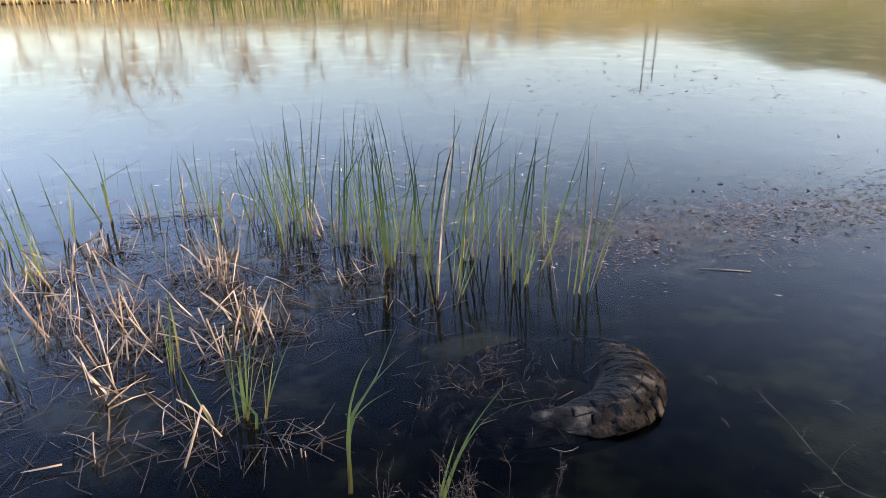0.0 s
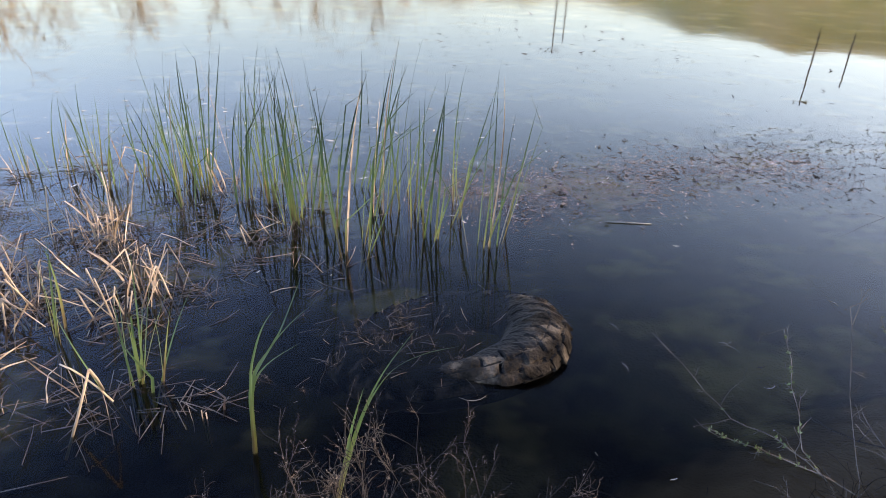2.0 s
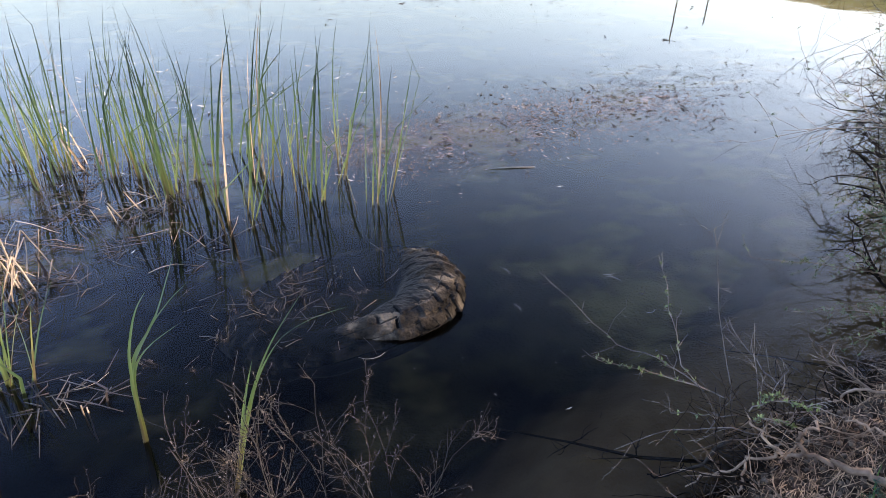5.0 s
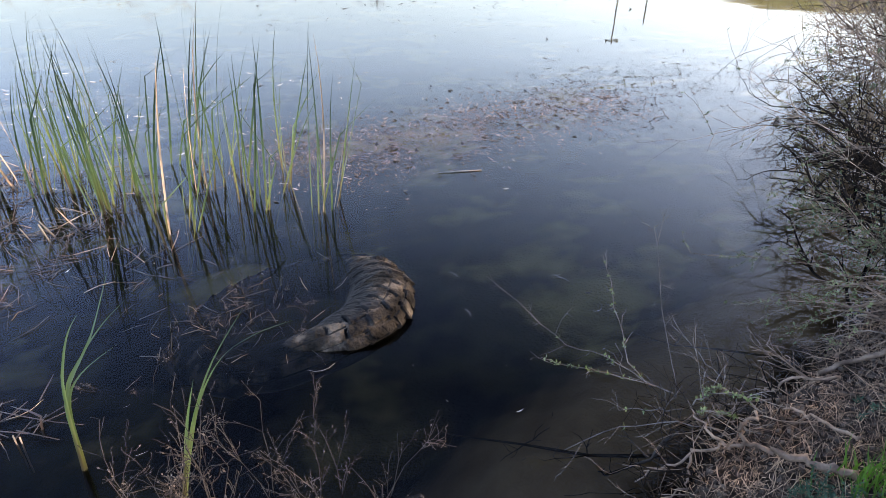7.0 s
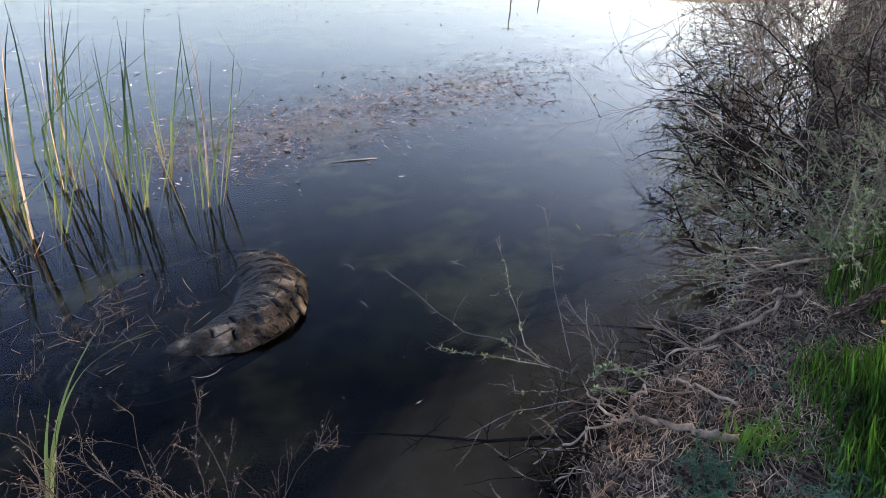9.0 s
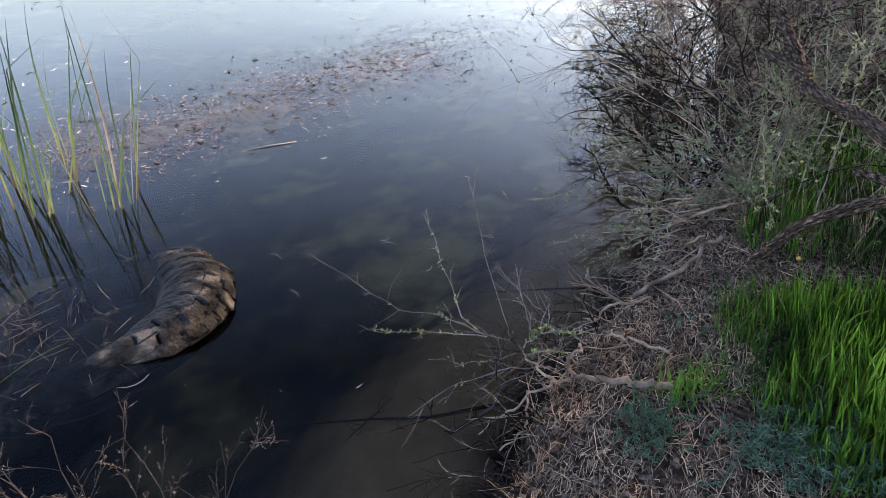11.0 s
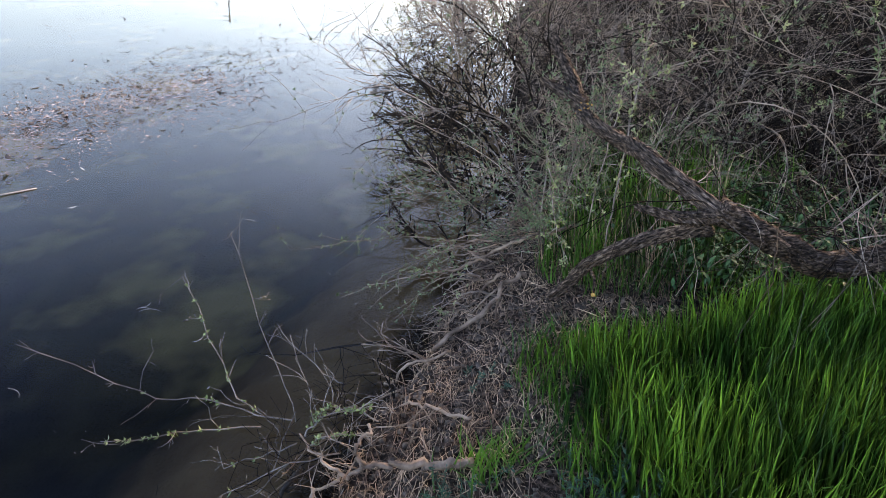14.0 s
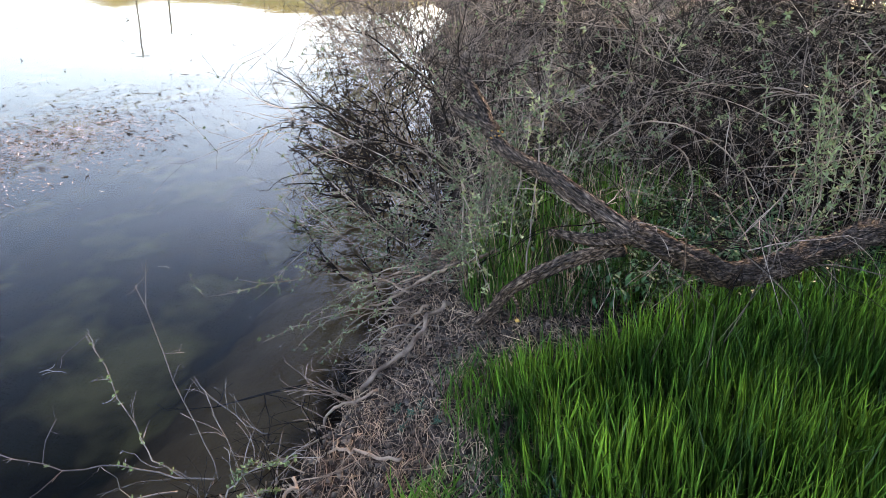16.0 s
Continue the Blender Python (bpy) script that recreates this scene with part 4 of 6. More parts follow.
# ---- leafy branches over the water ----
def leafy_shoots():
    rng = random.Random(41)
    root = thing("waterside_shrub", (0.95, 1.05, 0.1), "thin grey twigs with sparse green leaves leaning over the water", "shrub")
    runs = [
        ([(1.03, 1.30, 0.04), (0.957, 1.40, 0.05), (0.86, 1.57, 0.06), (0.745, 1.70, 0.04), (0.60, 1.81, 0.17), (0.424, 1.915, 0.327)], 0.0034, 0.06),
        ([(1.0, 1.40, 0.0), (0.95, 1.52, 0.045), (0.955, 1.61, 0.13), (0.972, 1.76, 0.24), (0.987, 1.913, 0.358)], 0.0028, 0.4),
        ([(0.85, 1.22, 0.21), (0.70, 1.30, 0.23), (0.58, 1.34, 0.25), (0.446, 1.389, 0.292)], 0.003, 1.0),
        ([(1.05, 1.30, 0.03), (1.07, 1.45, 0.16), (1.09, 1.60, 0.38), (1.099, 1.74, 0.581)], 0.002, 0.0),
        ([(1.25, 1.28, 0.08), (1.235, 1.38, 0.09), (1.22, 1.52, 0.13), (1.219, 1.649, 0.176)], 0.003, 0.05),
        ([(1.0, 1.0, 0.15), (0.85, 1.05, 0.18), (0.65, 1.12, 0.14), (0.45, 1.13, 0.07)], 0.003, 0.12),
        ([(0.91, 1.08, 0.22), (0.97, 1.07, 0.27), (1.05, 1.03, 0.28), (1.13, 0.97, 0.28)], 0.003, 1.0),
        ([(1.1, 0.95, 0.24), (1.08, 1.02, 0.27), (1.02, 1.07, 0.28), (0.94, 1.09, 0.28)], 0.003, 1.0),
        ([(0.92, 1.06, 0.2), (0.95, 1.05, 0.21), (1.0, 1.02, 0.22), (1.05, 0.97, 0.22)], 0.003, 0.9),
        ([(0.9, 1.1, 0.18), (0.84, 1.15, 0.15), (0.78, 1.2, 0.12), (0.72, 1.23, 0.1)], 0.0025, 0.35)]
    for pts, r, leafy in runs:
        s, tips = Shape(), []
        fine = []
        for a, b in zip(pts, pts[1:]):
            for k in range(3):
                fine.append(Vector(a).lerp(Vector(b), k / 3) + Vector((rng.gauss(0, 0.004), rng.gauss(0, 0.004), rng.gauss(0, 0.004))))
        fine.append(Vector(pts[-1]))
        s.tube(fine, taper(r, 0.0012, len(fine)), 5)
        for i in range(2, len(fine)):
            for f in (0.0, 0.33, 0.66):
                tips.append((fine[i - 1].lerp(fine[i], f), (fine[i] - fine[i - 1]).normalized()))
            if rng.random() < 0.55:
                d = (fine[i] - fine[i - 1]).normalized() + Vector((rng.gauss(0, 0.8), rng.gauss(0, 0.8), rng.gauss(0.2, 0.8)))
                branch(s, rng, fine[i], d, rng.uniform(0.04, 0.16), 0.0016, 1, 0.15, (0, 0, 0), 2, 0.8, 0.5, None, 4)
        ob = part("twig", s, M_PALEBARK, root)
        if leafy:
            part("leaves", leaves_on(rng, tips, leafy * 0.55, 0.017, 0.0075, 6), M_GREENLEAF, ob, "small fresh green leaves")
    for _ in range(16):
        s = Shape()
        branch(s, rng, (rng.uniform(0.8, 1.15), rng.uniform(1.0, 1.25), 0.02), (rng.gauss(0, 0.4), rng.gauss(0.3, 0.4), rng.uniform(0.3, 1)), rng.uniform(0.2, 0.42), 0.0019, 1, 0.15, (0, 0, 0), 4, 0.8, 0.45, None, 4)
        part("twig", s, M_SHADETWIG if rng.random() < 0.65 else M_PALEBARK, root)


leafy_shoots()


def sunken_branch(pts, r, seed):
    rng = random.Random(seed)
    s = Shape()
    root = thing("sunken_branch", pts[0], "dark dead branch lying under water by the bank", "branch", "sunken branches")
    fine = [Vector(p) for p in pts]
    s.tube(fine, taper(r, r * 0.4, len(fine)), 6)
    for i in range(1, len(fine)):
        for _ in range(2):
            branch(s, rng, fine[i], (rng.gauss(0, 1), rng.gauss(0, 1), rng.gauss(0, 0.25)), rng.uniform(0.1, 0.25), r * 0.4, 1, 0.15, (0, 0, 0), 3, 0.8, 0.5, None, 4)
    part("wood", s, M_SUNKEN, root)


sunken_branch([(0.85, 1.05, 0.0), (0.6, 1.2, -0.08), (0.4, 1.35, -0.12), (0.15, 1.5, -0.15)], 0.008, 51)
sunken_branch([(0.90, 1.07, 0.10), (0.82, 1.07, 0.06), (0.77, 1.05, 0.01), (0.59, 1.06, -0.03)], 0.011, 52)
sunken_branch([(1.7, 1.4, 0.0), (1.5, 1.6, -0.06), (1.35, 1.72, -0.1)], 0.007, 53)


# ---- roots at the water's edge ----
def exposed_root(pts, r0, r1, seed, label="bare grey root creeping over the earth bank"):
    rng = random.Random(seed)
    root = thing("exposed_root", pts[0], label, "root", "roots at the water's edge")
    fine = []
    for a, b in zip(pts, pts[1:]):
        for k in range(4):
            fine.append(Vector(a).lerp(Vector(b), k / 4) + Vector((rng.gauss(0, 0.006), rng.gauss(0, 0.006), rng.gauss(0, 0.004))))
    fine.append(Vector(pts[-1]))
    for q in fine:   # lies on the earth, not in it
        if shore(q.x, q.y) > 0.03:
            q.z = max(q.z, float(height(q.x, q.y)) + 0.4 * r0)
    s = Shape()
    radii = [r * rng.uniform(0.85, 1.2) for r in taper(r0, r1, len(fine))]
    s.tube(fine, radii, 7)
    part("wood", s, M_ROOT, root)
    for _ in range(3):
        i = rng.randint(2, len(fine) - 2)
        t = Shape()
        branch(t, rng, fine[i], (rng.gauss(-0.3, 0.7), rng.gauss(0.4, 0.7), rng.gauss(-0.1, 0.3)), rng.uniform(0.1, 0.25), r1 * 0.6, 1, 0.18, (0, 0, 0), 3, 0.8, 0.5, None, 5)
        part("rootlet", t, M_ROOT, root)


def on(x, y, up):
    return lift(x, y, up)


exposed_root([(1.19, 0.63, 0.27), (1.12, 0.69, 0.26), (1.05, 0.76, 0.26), (1.0, 0.81, 0.25), (0.96, 0.86, 0.24), (0.91, 0.87, 0.22)], 0.015, 0.006, 61, "pale forked root lying on the earth bank")
exposed_root([(0.96, 0.86, 0.24), (0.95, 0.89, 0.27), (0.98, 0.91, 0.29), (1.03, 0.90, 0.29), (1.04, 0.93, 0.30)], 0.008, 0.005, 62)
exposed_root([(0.91, 0.86, 0.22), (0.90, 0.96, 0.20), (0.91, 1.04, 0.20), (0.91, 1.10, 0.22)], 0.006, 0.003, 63)
exposed_root([(0.91, 0.90, 0.20), (0.86, 0.95, 0.12), (0.77, 0.97, 0.06), (0.65, 0.97, 0.02)], 0.006, 0.003, 60)
exposed_root([(0.86, 0.96, 0.12), (0.80, 0.90, 0.10), (0.77, 0.86, 0.08), (0.66, 0.87, 0.02)], 0.005, 0.003, 59)
exposed_root([(2.16, 1.13, 0.29), (2.02, 1.16, 0.28), (1.91, 1.11, 0.26), (1.79, 1.12, 0.22), (1.71, 1.15, 0.18), (1.60, 1.17, 0.13)], 0.011, 0.009, 64, "long bare brown root along the bank edge")
exposed_root([(1.32, 0.74, 0.28), (1.28, 0.81, 0.27), (1.28, 0.90, 0.24), (1.26, 0.95, 0.22), (1.26, 1.0, 0.18)], 0.006, 0.004, 65)
exposed_root([(1.56, 1.05, 0.22), (1.49, 1.09, 0.20), (1.45, 1.16, 0.16), (1.37, 1.14, 0.13), (1.35, 1.17, 0.10)], 0.006, 0.004, 66)
exposed_root([(2.45, 1.1, 0.44), (2.30, 1.26, 0.36), (2.18, 1.33, 0.30), (2.08, 1.42, 0.22), (2.0, 1.50, 0.17)], 0.009, 0.005, 67)
exposed_root([(2.08, 1.32, 0.30), (2.18, 1.54, 0.24), (2.17, 1.69, 0.16), (2.12, 1.84, 0.10)], 0.005, 0.002, 68)
exposed_root([(2.09, 1.21, 0.28), (2.07, 1.24, 0.24), (1.96, 1.25, 0.18), (1.88, 1.27, 0.10), (1.74, 1.23, 0.05)], 0.007, 0.004, 58)
exposed_root([(1.69, 1.19, 0.10), (1.61, 1.21, 0.10), (1.51, 1.38, 0.05)], 0.004, 0.002, 57)


def edge_twigs():
    """Dark dead twigs and rootlets poking from the undercut bank into the shallows."""
    rng = random.Random(69)
    root = thing("root_tangle", (0.95, 1.0, 0.0), "dark tangle of dead roots and twigs under the bank edge", "roots")
    for _ in range(80):
        x = 0.5 + 1.5 * rng.random() ** 1.5
        y = float(np.interp(x, POND[5:15, 0], POND[5:15, 1]))
        s = Shape()
        p = Vector((x + 0.05, y - 0.06, rng.uniform(0.03, 0.13)))
        d = Vector((rng.gauss(-0.5, 0.5), rng.gauss(0.8, 0.4), rng.gauss(-0.12, 0.3)))
        branch(s, rng, p, d, rng.uniform(0.12, 0.38), rng.choice((0.0025, 0.0035, 0.005)), 1, 0.2, (0, 0, -0.2), 4, 0.9, 0.5, None, 4)
        # most take the near-black that stands in for the undercut's shade
        part("twig", s, M_SHADETWIG if rng.random() < 0.75 else M_ROOT, root)


edge_twigs()


# ---- fallen trunk ----
def trunk():
    root = thing("fallen_trunk", (2.4, 0.1, 0.4), "gnarled dead trunk with cracked bark lying on the grassy bank", "tree trunk")
    rng = random.Random(71)

    def limb(name, pts, r0, r1, label="", bark=M_BARK, sway=0.016):
        """A craggy limb: deep lengthwise ridges, knots and a ragged broken end."""
        pts = [Vector(p) for p in pts]
        fine = []
        for k, (p, q) in enumerate(zip(pts, pts[1:])):
            steps = max(3, int((q - p).length / 0.018))
            a, d = pts[max(k - 1, 0)], pts[min(k + 2, len(pts) - 1)]
            for i in range(steps):
                t = i / steps
                fine.append(0.5 * (2 * p + (q - a) * t + (2 * a - 5 * p + 4 * q - d) * t * t + (3 * p - a - 3 * q + d) * t ** 3))
        fine.append(pts[-1])
        s = Shape()
        seed = rng.uniform(0, 50)
        n, sides = len(fine), 40
        kinks = [Vector((noise.noise((i * 0.07, seed, 0)), noise.noise((i * 0.07, 0, seed)), noise.noise((seed, i * 0.07, 0)))) * sway for i in range(n)]
        s.tube([p + k for p, k in zip(fine, kinks)], taper(r0, r1, n), sides)
        for i in range(n):
            c = fine[i] + kinks[i]
            for k in range(sides):
                a = 2 * math.pi * k / sides
                v = Vector(s.v[i * sides + k])
                furrow = abs(noise.noise((4.6 * math.cos(a) + seed, 4.6 * math.sin(a), i * 0.05)))
                plate = abs(noise.noise((7 * math.cos(a), 7 * math.sin(a) + seed, i * 0.07)))
                ridge = 0.24 - 0.62 * max(0, 0.28 - furrow) / 0.28 - 0.36 * max(0, 0.2 - plate) / 0.2 + 0.3 * noise.noise((2 * math.cos(a), 2 * math.sin(a), i * 0.07 + seed)) + 0.22 * noise.noise((13 * math.cos(a), 13 * math.sin(a), i * 0.8 + seed))
                end = 0.35 * max(0, 1 - (n - 1 - i) / 4) * noise.noise((5 * math.cos(a), 5 * math.sin(a), seed))
                s.v[i * sides + k] = tuple(c + (v - c) * (1 + ridge + end))
        ob = part(name, s, bark, root, label)
        for _ in range(int(n * 0.5)):   # loose bark flakes and dead spurs
            i = rng.randint(1, n - 2)
            k = rng.randint(0, sides - 1)
            v, c = Vector(s.v[i * sides + k]), fine[i] + kinks[i]
            o = (v - c).normalized()
            d = (fine[i + 1] - fine[i - 1]).normalized()
            f = Shape()
            if rng.random() < 0.8:
                f.leaf(v - o * 0.002 - d * 0.01, d + o * rng.uniform(0.05, 0.3), d.cross(o), rng.uniform(0.02, 0.05), rng.uniform(0.006, 0.014))
                part("bark_flake", f, bark, ob)
            else:
                f.tube(wander(rng, v, o + d * rng.gauss(0, 0.6), rng.uniform(0.02, 0.07), 3, 0.15), [0.003, 0.0025, 0.002, 0.001], 4)
                part("spur", f, bark, ob)
        return ob
    limb("trunk", [(3.6, -0.45, 0.70), (3.23, -0.238, 0.724), (3.069, -0.157, 0.711), (2.804, -0.046, 0.715), (2.599, 0.054, 0.70), (2.44, 0.16, 0.706), (2.286, 0.263, 0.789), (2.153, 0.341, 0.873), (2.045, 0.43, 0.926)], 0.048, 0.037)
    up = limb("limb", [(2.06, 0.40, 0.915), (2.087, 0.531, 0.941), (2.137, 0.706, 0.964), (2.241, 0.923, 0.97), (2.337, 1.124, 0.998), (2.431, 1.267, 1.1), (2.485, 1.406, 1.217)], 0.031, 0.020, "dead limb with peeling bark", M_LIMBBARK, 0.024)
    limb("broken_limb", [(2.05, 0.41, 0.91), (1.978, 0.512, 0.887), (1.95, 0.60, 0.880), (1.94, 0.66, 0.876)], 0.026, 0.010, "splintered stub of a broken limb", M_LIMBBARK)
    low = limb("low_limb", [(2.06, 0.43, 0.86), (2.03, 0.53, 0.80), (2.032, 0.62, 0.735), (2.042, 0.705, 0.646), (2.052, 0.809, 0.531), (2.059, 0.896, 0.411), (2.066, 0.96, 0.32)], 0.024, 0.020, "grey limb resting on the ground", M_LOWBARK, 0.034)
    limb("broken_limb", [(2.345, 1.14, 1.01), (2.36, 1.28, 1.04), (2.37, 1.38, 1.06)], 0.028, 0.012, "splintered stub of a broken limb", M_LIMBBARK)
    li = Shape()
    for _ in range(16):
        q = Vector((2.337, 1.124, 0.998)) + Vector((-0.8, -0.45, 0.35)) * rng.uniform(0.024, 0.032) + Vector((rng.gauss(0, 0.014), rng.gauss(0, 0.022), rng.gauss(0, 0.014)))
        li.blob(q, rng.uniform(0.004, 0.008), rng, 0.6)
    part("lichen", li, M_LICHEN, up, "yellow-orange lichen patch")
    kn = Shape()
    kn.blob((2.03, 0.757, 0.43), 0.013, rng)
    kn.blob((2.035, 0.763, 0.442), 0.010, rng)
    spur = Shape()
    spur.tube([(2.05, 0.81, 0.52), (2.045, 0.775, 0.49), (2.032, 0.76, 0.44)], [0.007, 0.006, 0.005], 6)
    part("spur", spur, M_BARK, low)
    part("knob", kn, M_LICHEN, low, "orange fungus knob on a twig stub")
    for i in range(44):   # a thatch of thin dead twigs round the fork
        s = Shape()
        p = Vector((2.03, 0.52, 0.92)).lerp(Vector((2.75, -0.08, 0.68)), rng.random() ** 1.4) + Vector((rng.gauss(0, 0.03), rng.gauss(0, 0.03), 0.02))
        branch(s, rng, p, (rng.gauss(0, 0.7), rng.gauss(0.1, 0.7), rng.gauss(0.15, 0.5)), rng.uniform(0.2, 0.6), rng.choice((0.0015, 0.002, 0.003)), 1, 0.14, (0, 0, -0.9), 3, 0.7, 0.5, None, 4)
        part("twig", s, rng.choice((M_SHADETWIG, M_SHADETWIG, M_TWIG)), root)


trunk()


# ---- shrubs ----
def overhanging_shrub(base, n, aim, length, seed, mat, label, leafy=0.0, leafmat=None, r=0.008, kids=6, pull=(0, 0, -0.1), depth=2, spread=0.5, leaf=(0.022, 0.008), floor=0.03, jitter=0.11, per=2):
    rng = random.Random(seed)
    root = thing("shrub", lift(*base), label, "shrub", "shrubs on the bank")
    for _ in range(n):
        s, tips = Shape(), []
        x, y = base[0] + rng.gauss(0, 0.22), base[1] + rng.gauss(0, 0.2)
        d = Vector(aim) + Vector((rng.gauss(0, spread), rng.gauss(0, spread), rng.gauss(0, spread * 0.6)))
        branch(s, rng, lift(x, y, -0.02), d, length * rng.uniform(0.6, 1.15), r * rng.uniform(0.6, 1.2), depth, jitter, pull, kids, 0.75, 0.45, tips, 5, floor)
        ob = part("branch", s, mat, root)
        if leafy:
            lv = leaves_on(rng, tips, leafy, leaf[0], leaf[1], per)
            if lv.v:
                part("leaves", lv, leafmat, ob, "small grey-green leaves")


def twig_shrub(base, n, aim, length, seed, label, spread=0.4, mat=M_SHADETWIG, reach=0.82):
    """A coarse, crooked, leafless shrub: boughs, side branches, twigs and short spurs."""
    rng = random.Random(seed)
    root = thing("shrub", lift(*base), label, "shrub", "shrubs on the bank")

    def grow(s, p, d, L, r, level):
        steps = (9, 6, 4, 2)[level]
        pts = wander(rng, p, d, L, steps, (0.15, 0.2, 0.22, 0.2)[level], (0, 0, (-0.12, -0.02, 0.05, 0)[level]))
        low = [k for k, q in enumerate(pts) if q.z < 0.03 and k > 1]
        pts = pts[:low[0]] if low and level else pts
        far = [k for k, q in enumerate(pts) if q.x < q.y * (reach + rng.gauss(0, 0.09))]   # twigs end at a bearing from the camera, to fit its view
        pts = pts[:far[0]] if far else pts
        if level == 0:
            for q in pts[2:]:
                q.z = max(q.z, 0.1)
        if len(pts) < 3:
            return
        s.tube(pts, taper(r, r * 0.45, len(pts)), 6 if level == 0 else 4 if level == 1 else 3)
        if level == 3:
            return
        for i in range((6, 5, 3)[level]):
            k = rng.randint(2 if level == 0 else 1, len(pts) - 1)
            d0 = (pts[k] - pts[k - 1]).normalized()
            e = Vector((rng.gauss(0, 1), rng.gauss(0, 1), rng.gauss(0.1, 0.8))).normalized()
            grow(s, pts[k], (d0 + e * 0.95).normalized(), L * (0.5, 0.5, 0.32)[level] * rng.uniform(0.6, 1.2), r * 0.55, level + 1)
    for _ in range(n):
        s = Shape()
        x, y = base[0] + rng.gauss(0, 0.25), base[1] + rng.gauss(0, 0.22)
        d = Vector(aim) + Vector((rng.gauss(0, spread), rng.gauss(0, spread), rng.gauss(0, spread * 0.8)))
        d.z = max(d.z, 0.22)
        grow(s, lift(x, y, -0.02), d, length * rng.uniform(0.65, 1.1), rng.uniform(0.005, 0.010) if mat is M_TWIG else rng.uniform(0.007, 0.013), 0)
        part("bough", s, mat, root)


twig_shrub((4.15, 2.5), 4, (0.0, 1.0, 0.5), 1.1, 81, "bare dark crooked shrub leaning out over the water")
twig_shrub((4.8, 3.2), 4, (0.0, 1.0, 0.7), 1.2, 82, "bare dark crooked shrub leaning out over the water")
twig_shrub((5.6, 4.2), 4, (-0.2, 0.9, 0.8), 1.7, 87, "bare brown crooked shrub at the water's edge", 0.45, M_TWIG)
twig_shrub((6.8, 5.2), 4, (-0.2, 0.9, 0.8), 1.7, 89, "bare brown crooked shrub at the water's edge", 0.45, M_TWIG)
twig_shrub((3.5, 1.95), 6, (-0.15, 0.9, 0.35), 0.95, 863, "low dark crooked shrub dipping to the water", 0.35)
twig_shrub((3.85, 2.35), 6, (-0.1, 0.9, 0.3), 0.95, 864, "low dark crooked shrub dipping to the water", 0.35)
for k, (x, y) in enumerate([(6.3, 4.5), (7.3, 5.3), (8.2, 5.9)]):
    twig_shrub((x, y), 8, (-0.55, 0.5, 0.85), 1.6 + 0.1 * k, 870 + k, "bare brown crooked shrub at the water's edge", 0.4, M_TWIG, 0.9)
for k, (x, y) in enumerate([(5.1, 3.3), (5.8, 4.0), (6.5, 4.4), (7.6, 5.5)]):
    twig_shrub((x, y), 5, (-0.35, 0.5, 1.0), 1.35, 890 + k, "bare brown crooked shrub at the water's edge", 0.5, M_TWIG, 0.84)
twig_shrub((3.0, 1.74), 6, (-0.25, 0.8, 0.55), 0.7, 865, "low dark crooked shrub dipping to the water", 0.35, M_SHADETWIG, 0.95)
twig_shrub((3.3, 1.85), 5, (-0.2, 0.8, 0.6), 0.8, 866, "low dark crooked shrub dipping to the water", 0.35, M_SHADETWIG, 0.92)
overhanging_shrub((3.4, 1.7), 5, (-0.2, 0.4, 1.0), 1.25, 83, M_TWIG, "bare grey-brown twiggy shrub on the bank", 0.10, M_GREYLEAF, 0.009, 7)
overhanging_shrub((2.8, 1.32), 24, (-0.15, 0.05, 1.0), 0.85, 84, M_TWIG, "grey-green leafy shrub beside the fallen trunk", 0.75, M_GREYLEAF, 0.004, 6, leaf=(0.017, 0.0062), per=4)


def sage_sprays():
    """Pale grey-green leafy wands that reach from the bank out over the shallows."""
    rng = random.Random(851)
    root = thing("shrub", lift(2.1, 1.3), "pale grey-green leafy wands reaching over the shallow water", "shrub", "shrubs on the bank")
    wands = [((2.22, 1.36, 0.34), (1.80, 1.63, 0.15)), ((2.25, 1.38, 0.34), (1.94, 1.62, 0.20)), ((2.20, 1.34, 0.32), (1.74, 1.58, 0.12)), ((2.12, 1.28, 0.28), (1.66, 1.48, 0.10)),
             ((2.10, 1.30, 0.30), (1.88, 1.45, 0.19)), ((2.05, 1.25, 0.25), (1.78, 1.36, 0.12)), ((2.22, 1.38, 0.34), (1.86, 1.54, 0.18)), ((2.2, 1.4, 0.3), (1.70, 1.70, 0.10)),
             ((2.24, 1.48, 0.26), (1.453, 1.883, 0.301)), ((2.05, 1.33, 0.22), (1.554, 1.647, 0.159)), ((2.02, 1.28, 0.24), (1.74, 1.44, 0.14))]
    for p, e in wands:
        p, e = Vector(p), Vector(e)
        s, tips, pts = Shape(), [], []
        for i in range(11):
            u = i / 10
            pts.append(p.lerp(e, u) + Vector((rng.gauss(0, 0.006), rng.gauss(0, 0.006), 0.05 * math.sin(math.pi * u) + rng.gauss(0, 0.004))))
        s.tube(pts, taper(0.0035, 0.001, 11), 5)
        for i in range(4, 11):
            d = (pts[i] - pts[i - 1]).normalized()
            tips += [(pts[i - 1].lerp(pts[i], f), d) for f in (0, 0.5)]
            if rng.random() < 0.6:
                t2 = wander(rng, pts[i], d + Vector((rng.gauss(0, 0.7), rng.gauss(0, 0.7), rng.gauss(0.1, 0.4))), rng.uniform(0.06, 0.15), 5, 0.1)
                s.tube(t2, taper(0.0016, 0.0008, 6), 3)
                tips += [(t2[k], (t2[k] - t2[k - 1]).normalized()) for k in range(1, 6)]
        ob = part("wand", s, M_ROOT, root)
        part("leaves", leaves_on(rng, tips, 0.55, 0.017, 0.0075, 4), M_SAGE, ob, "pale grey-green leaves")


sage_sprays()


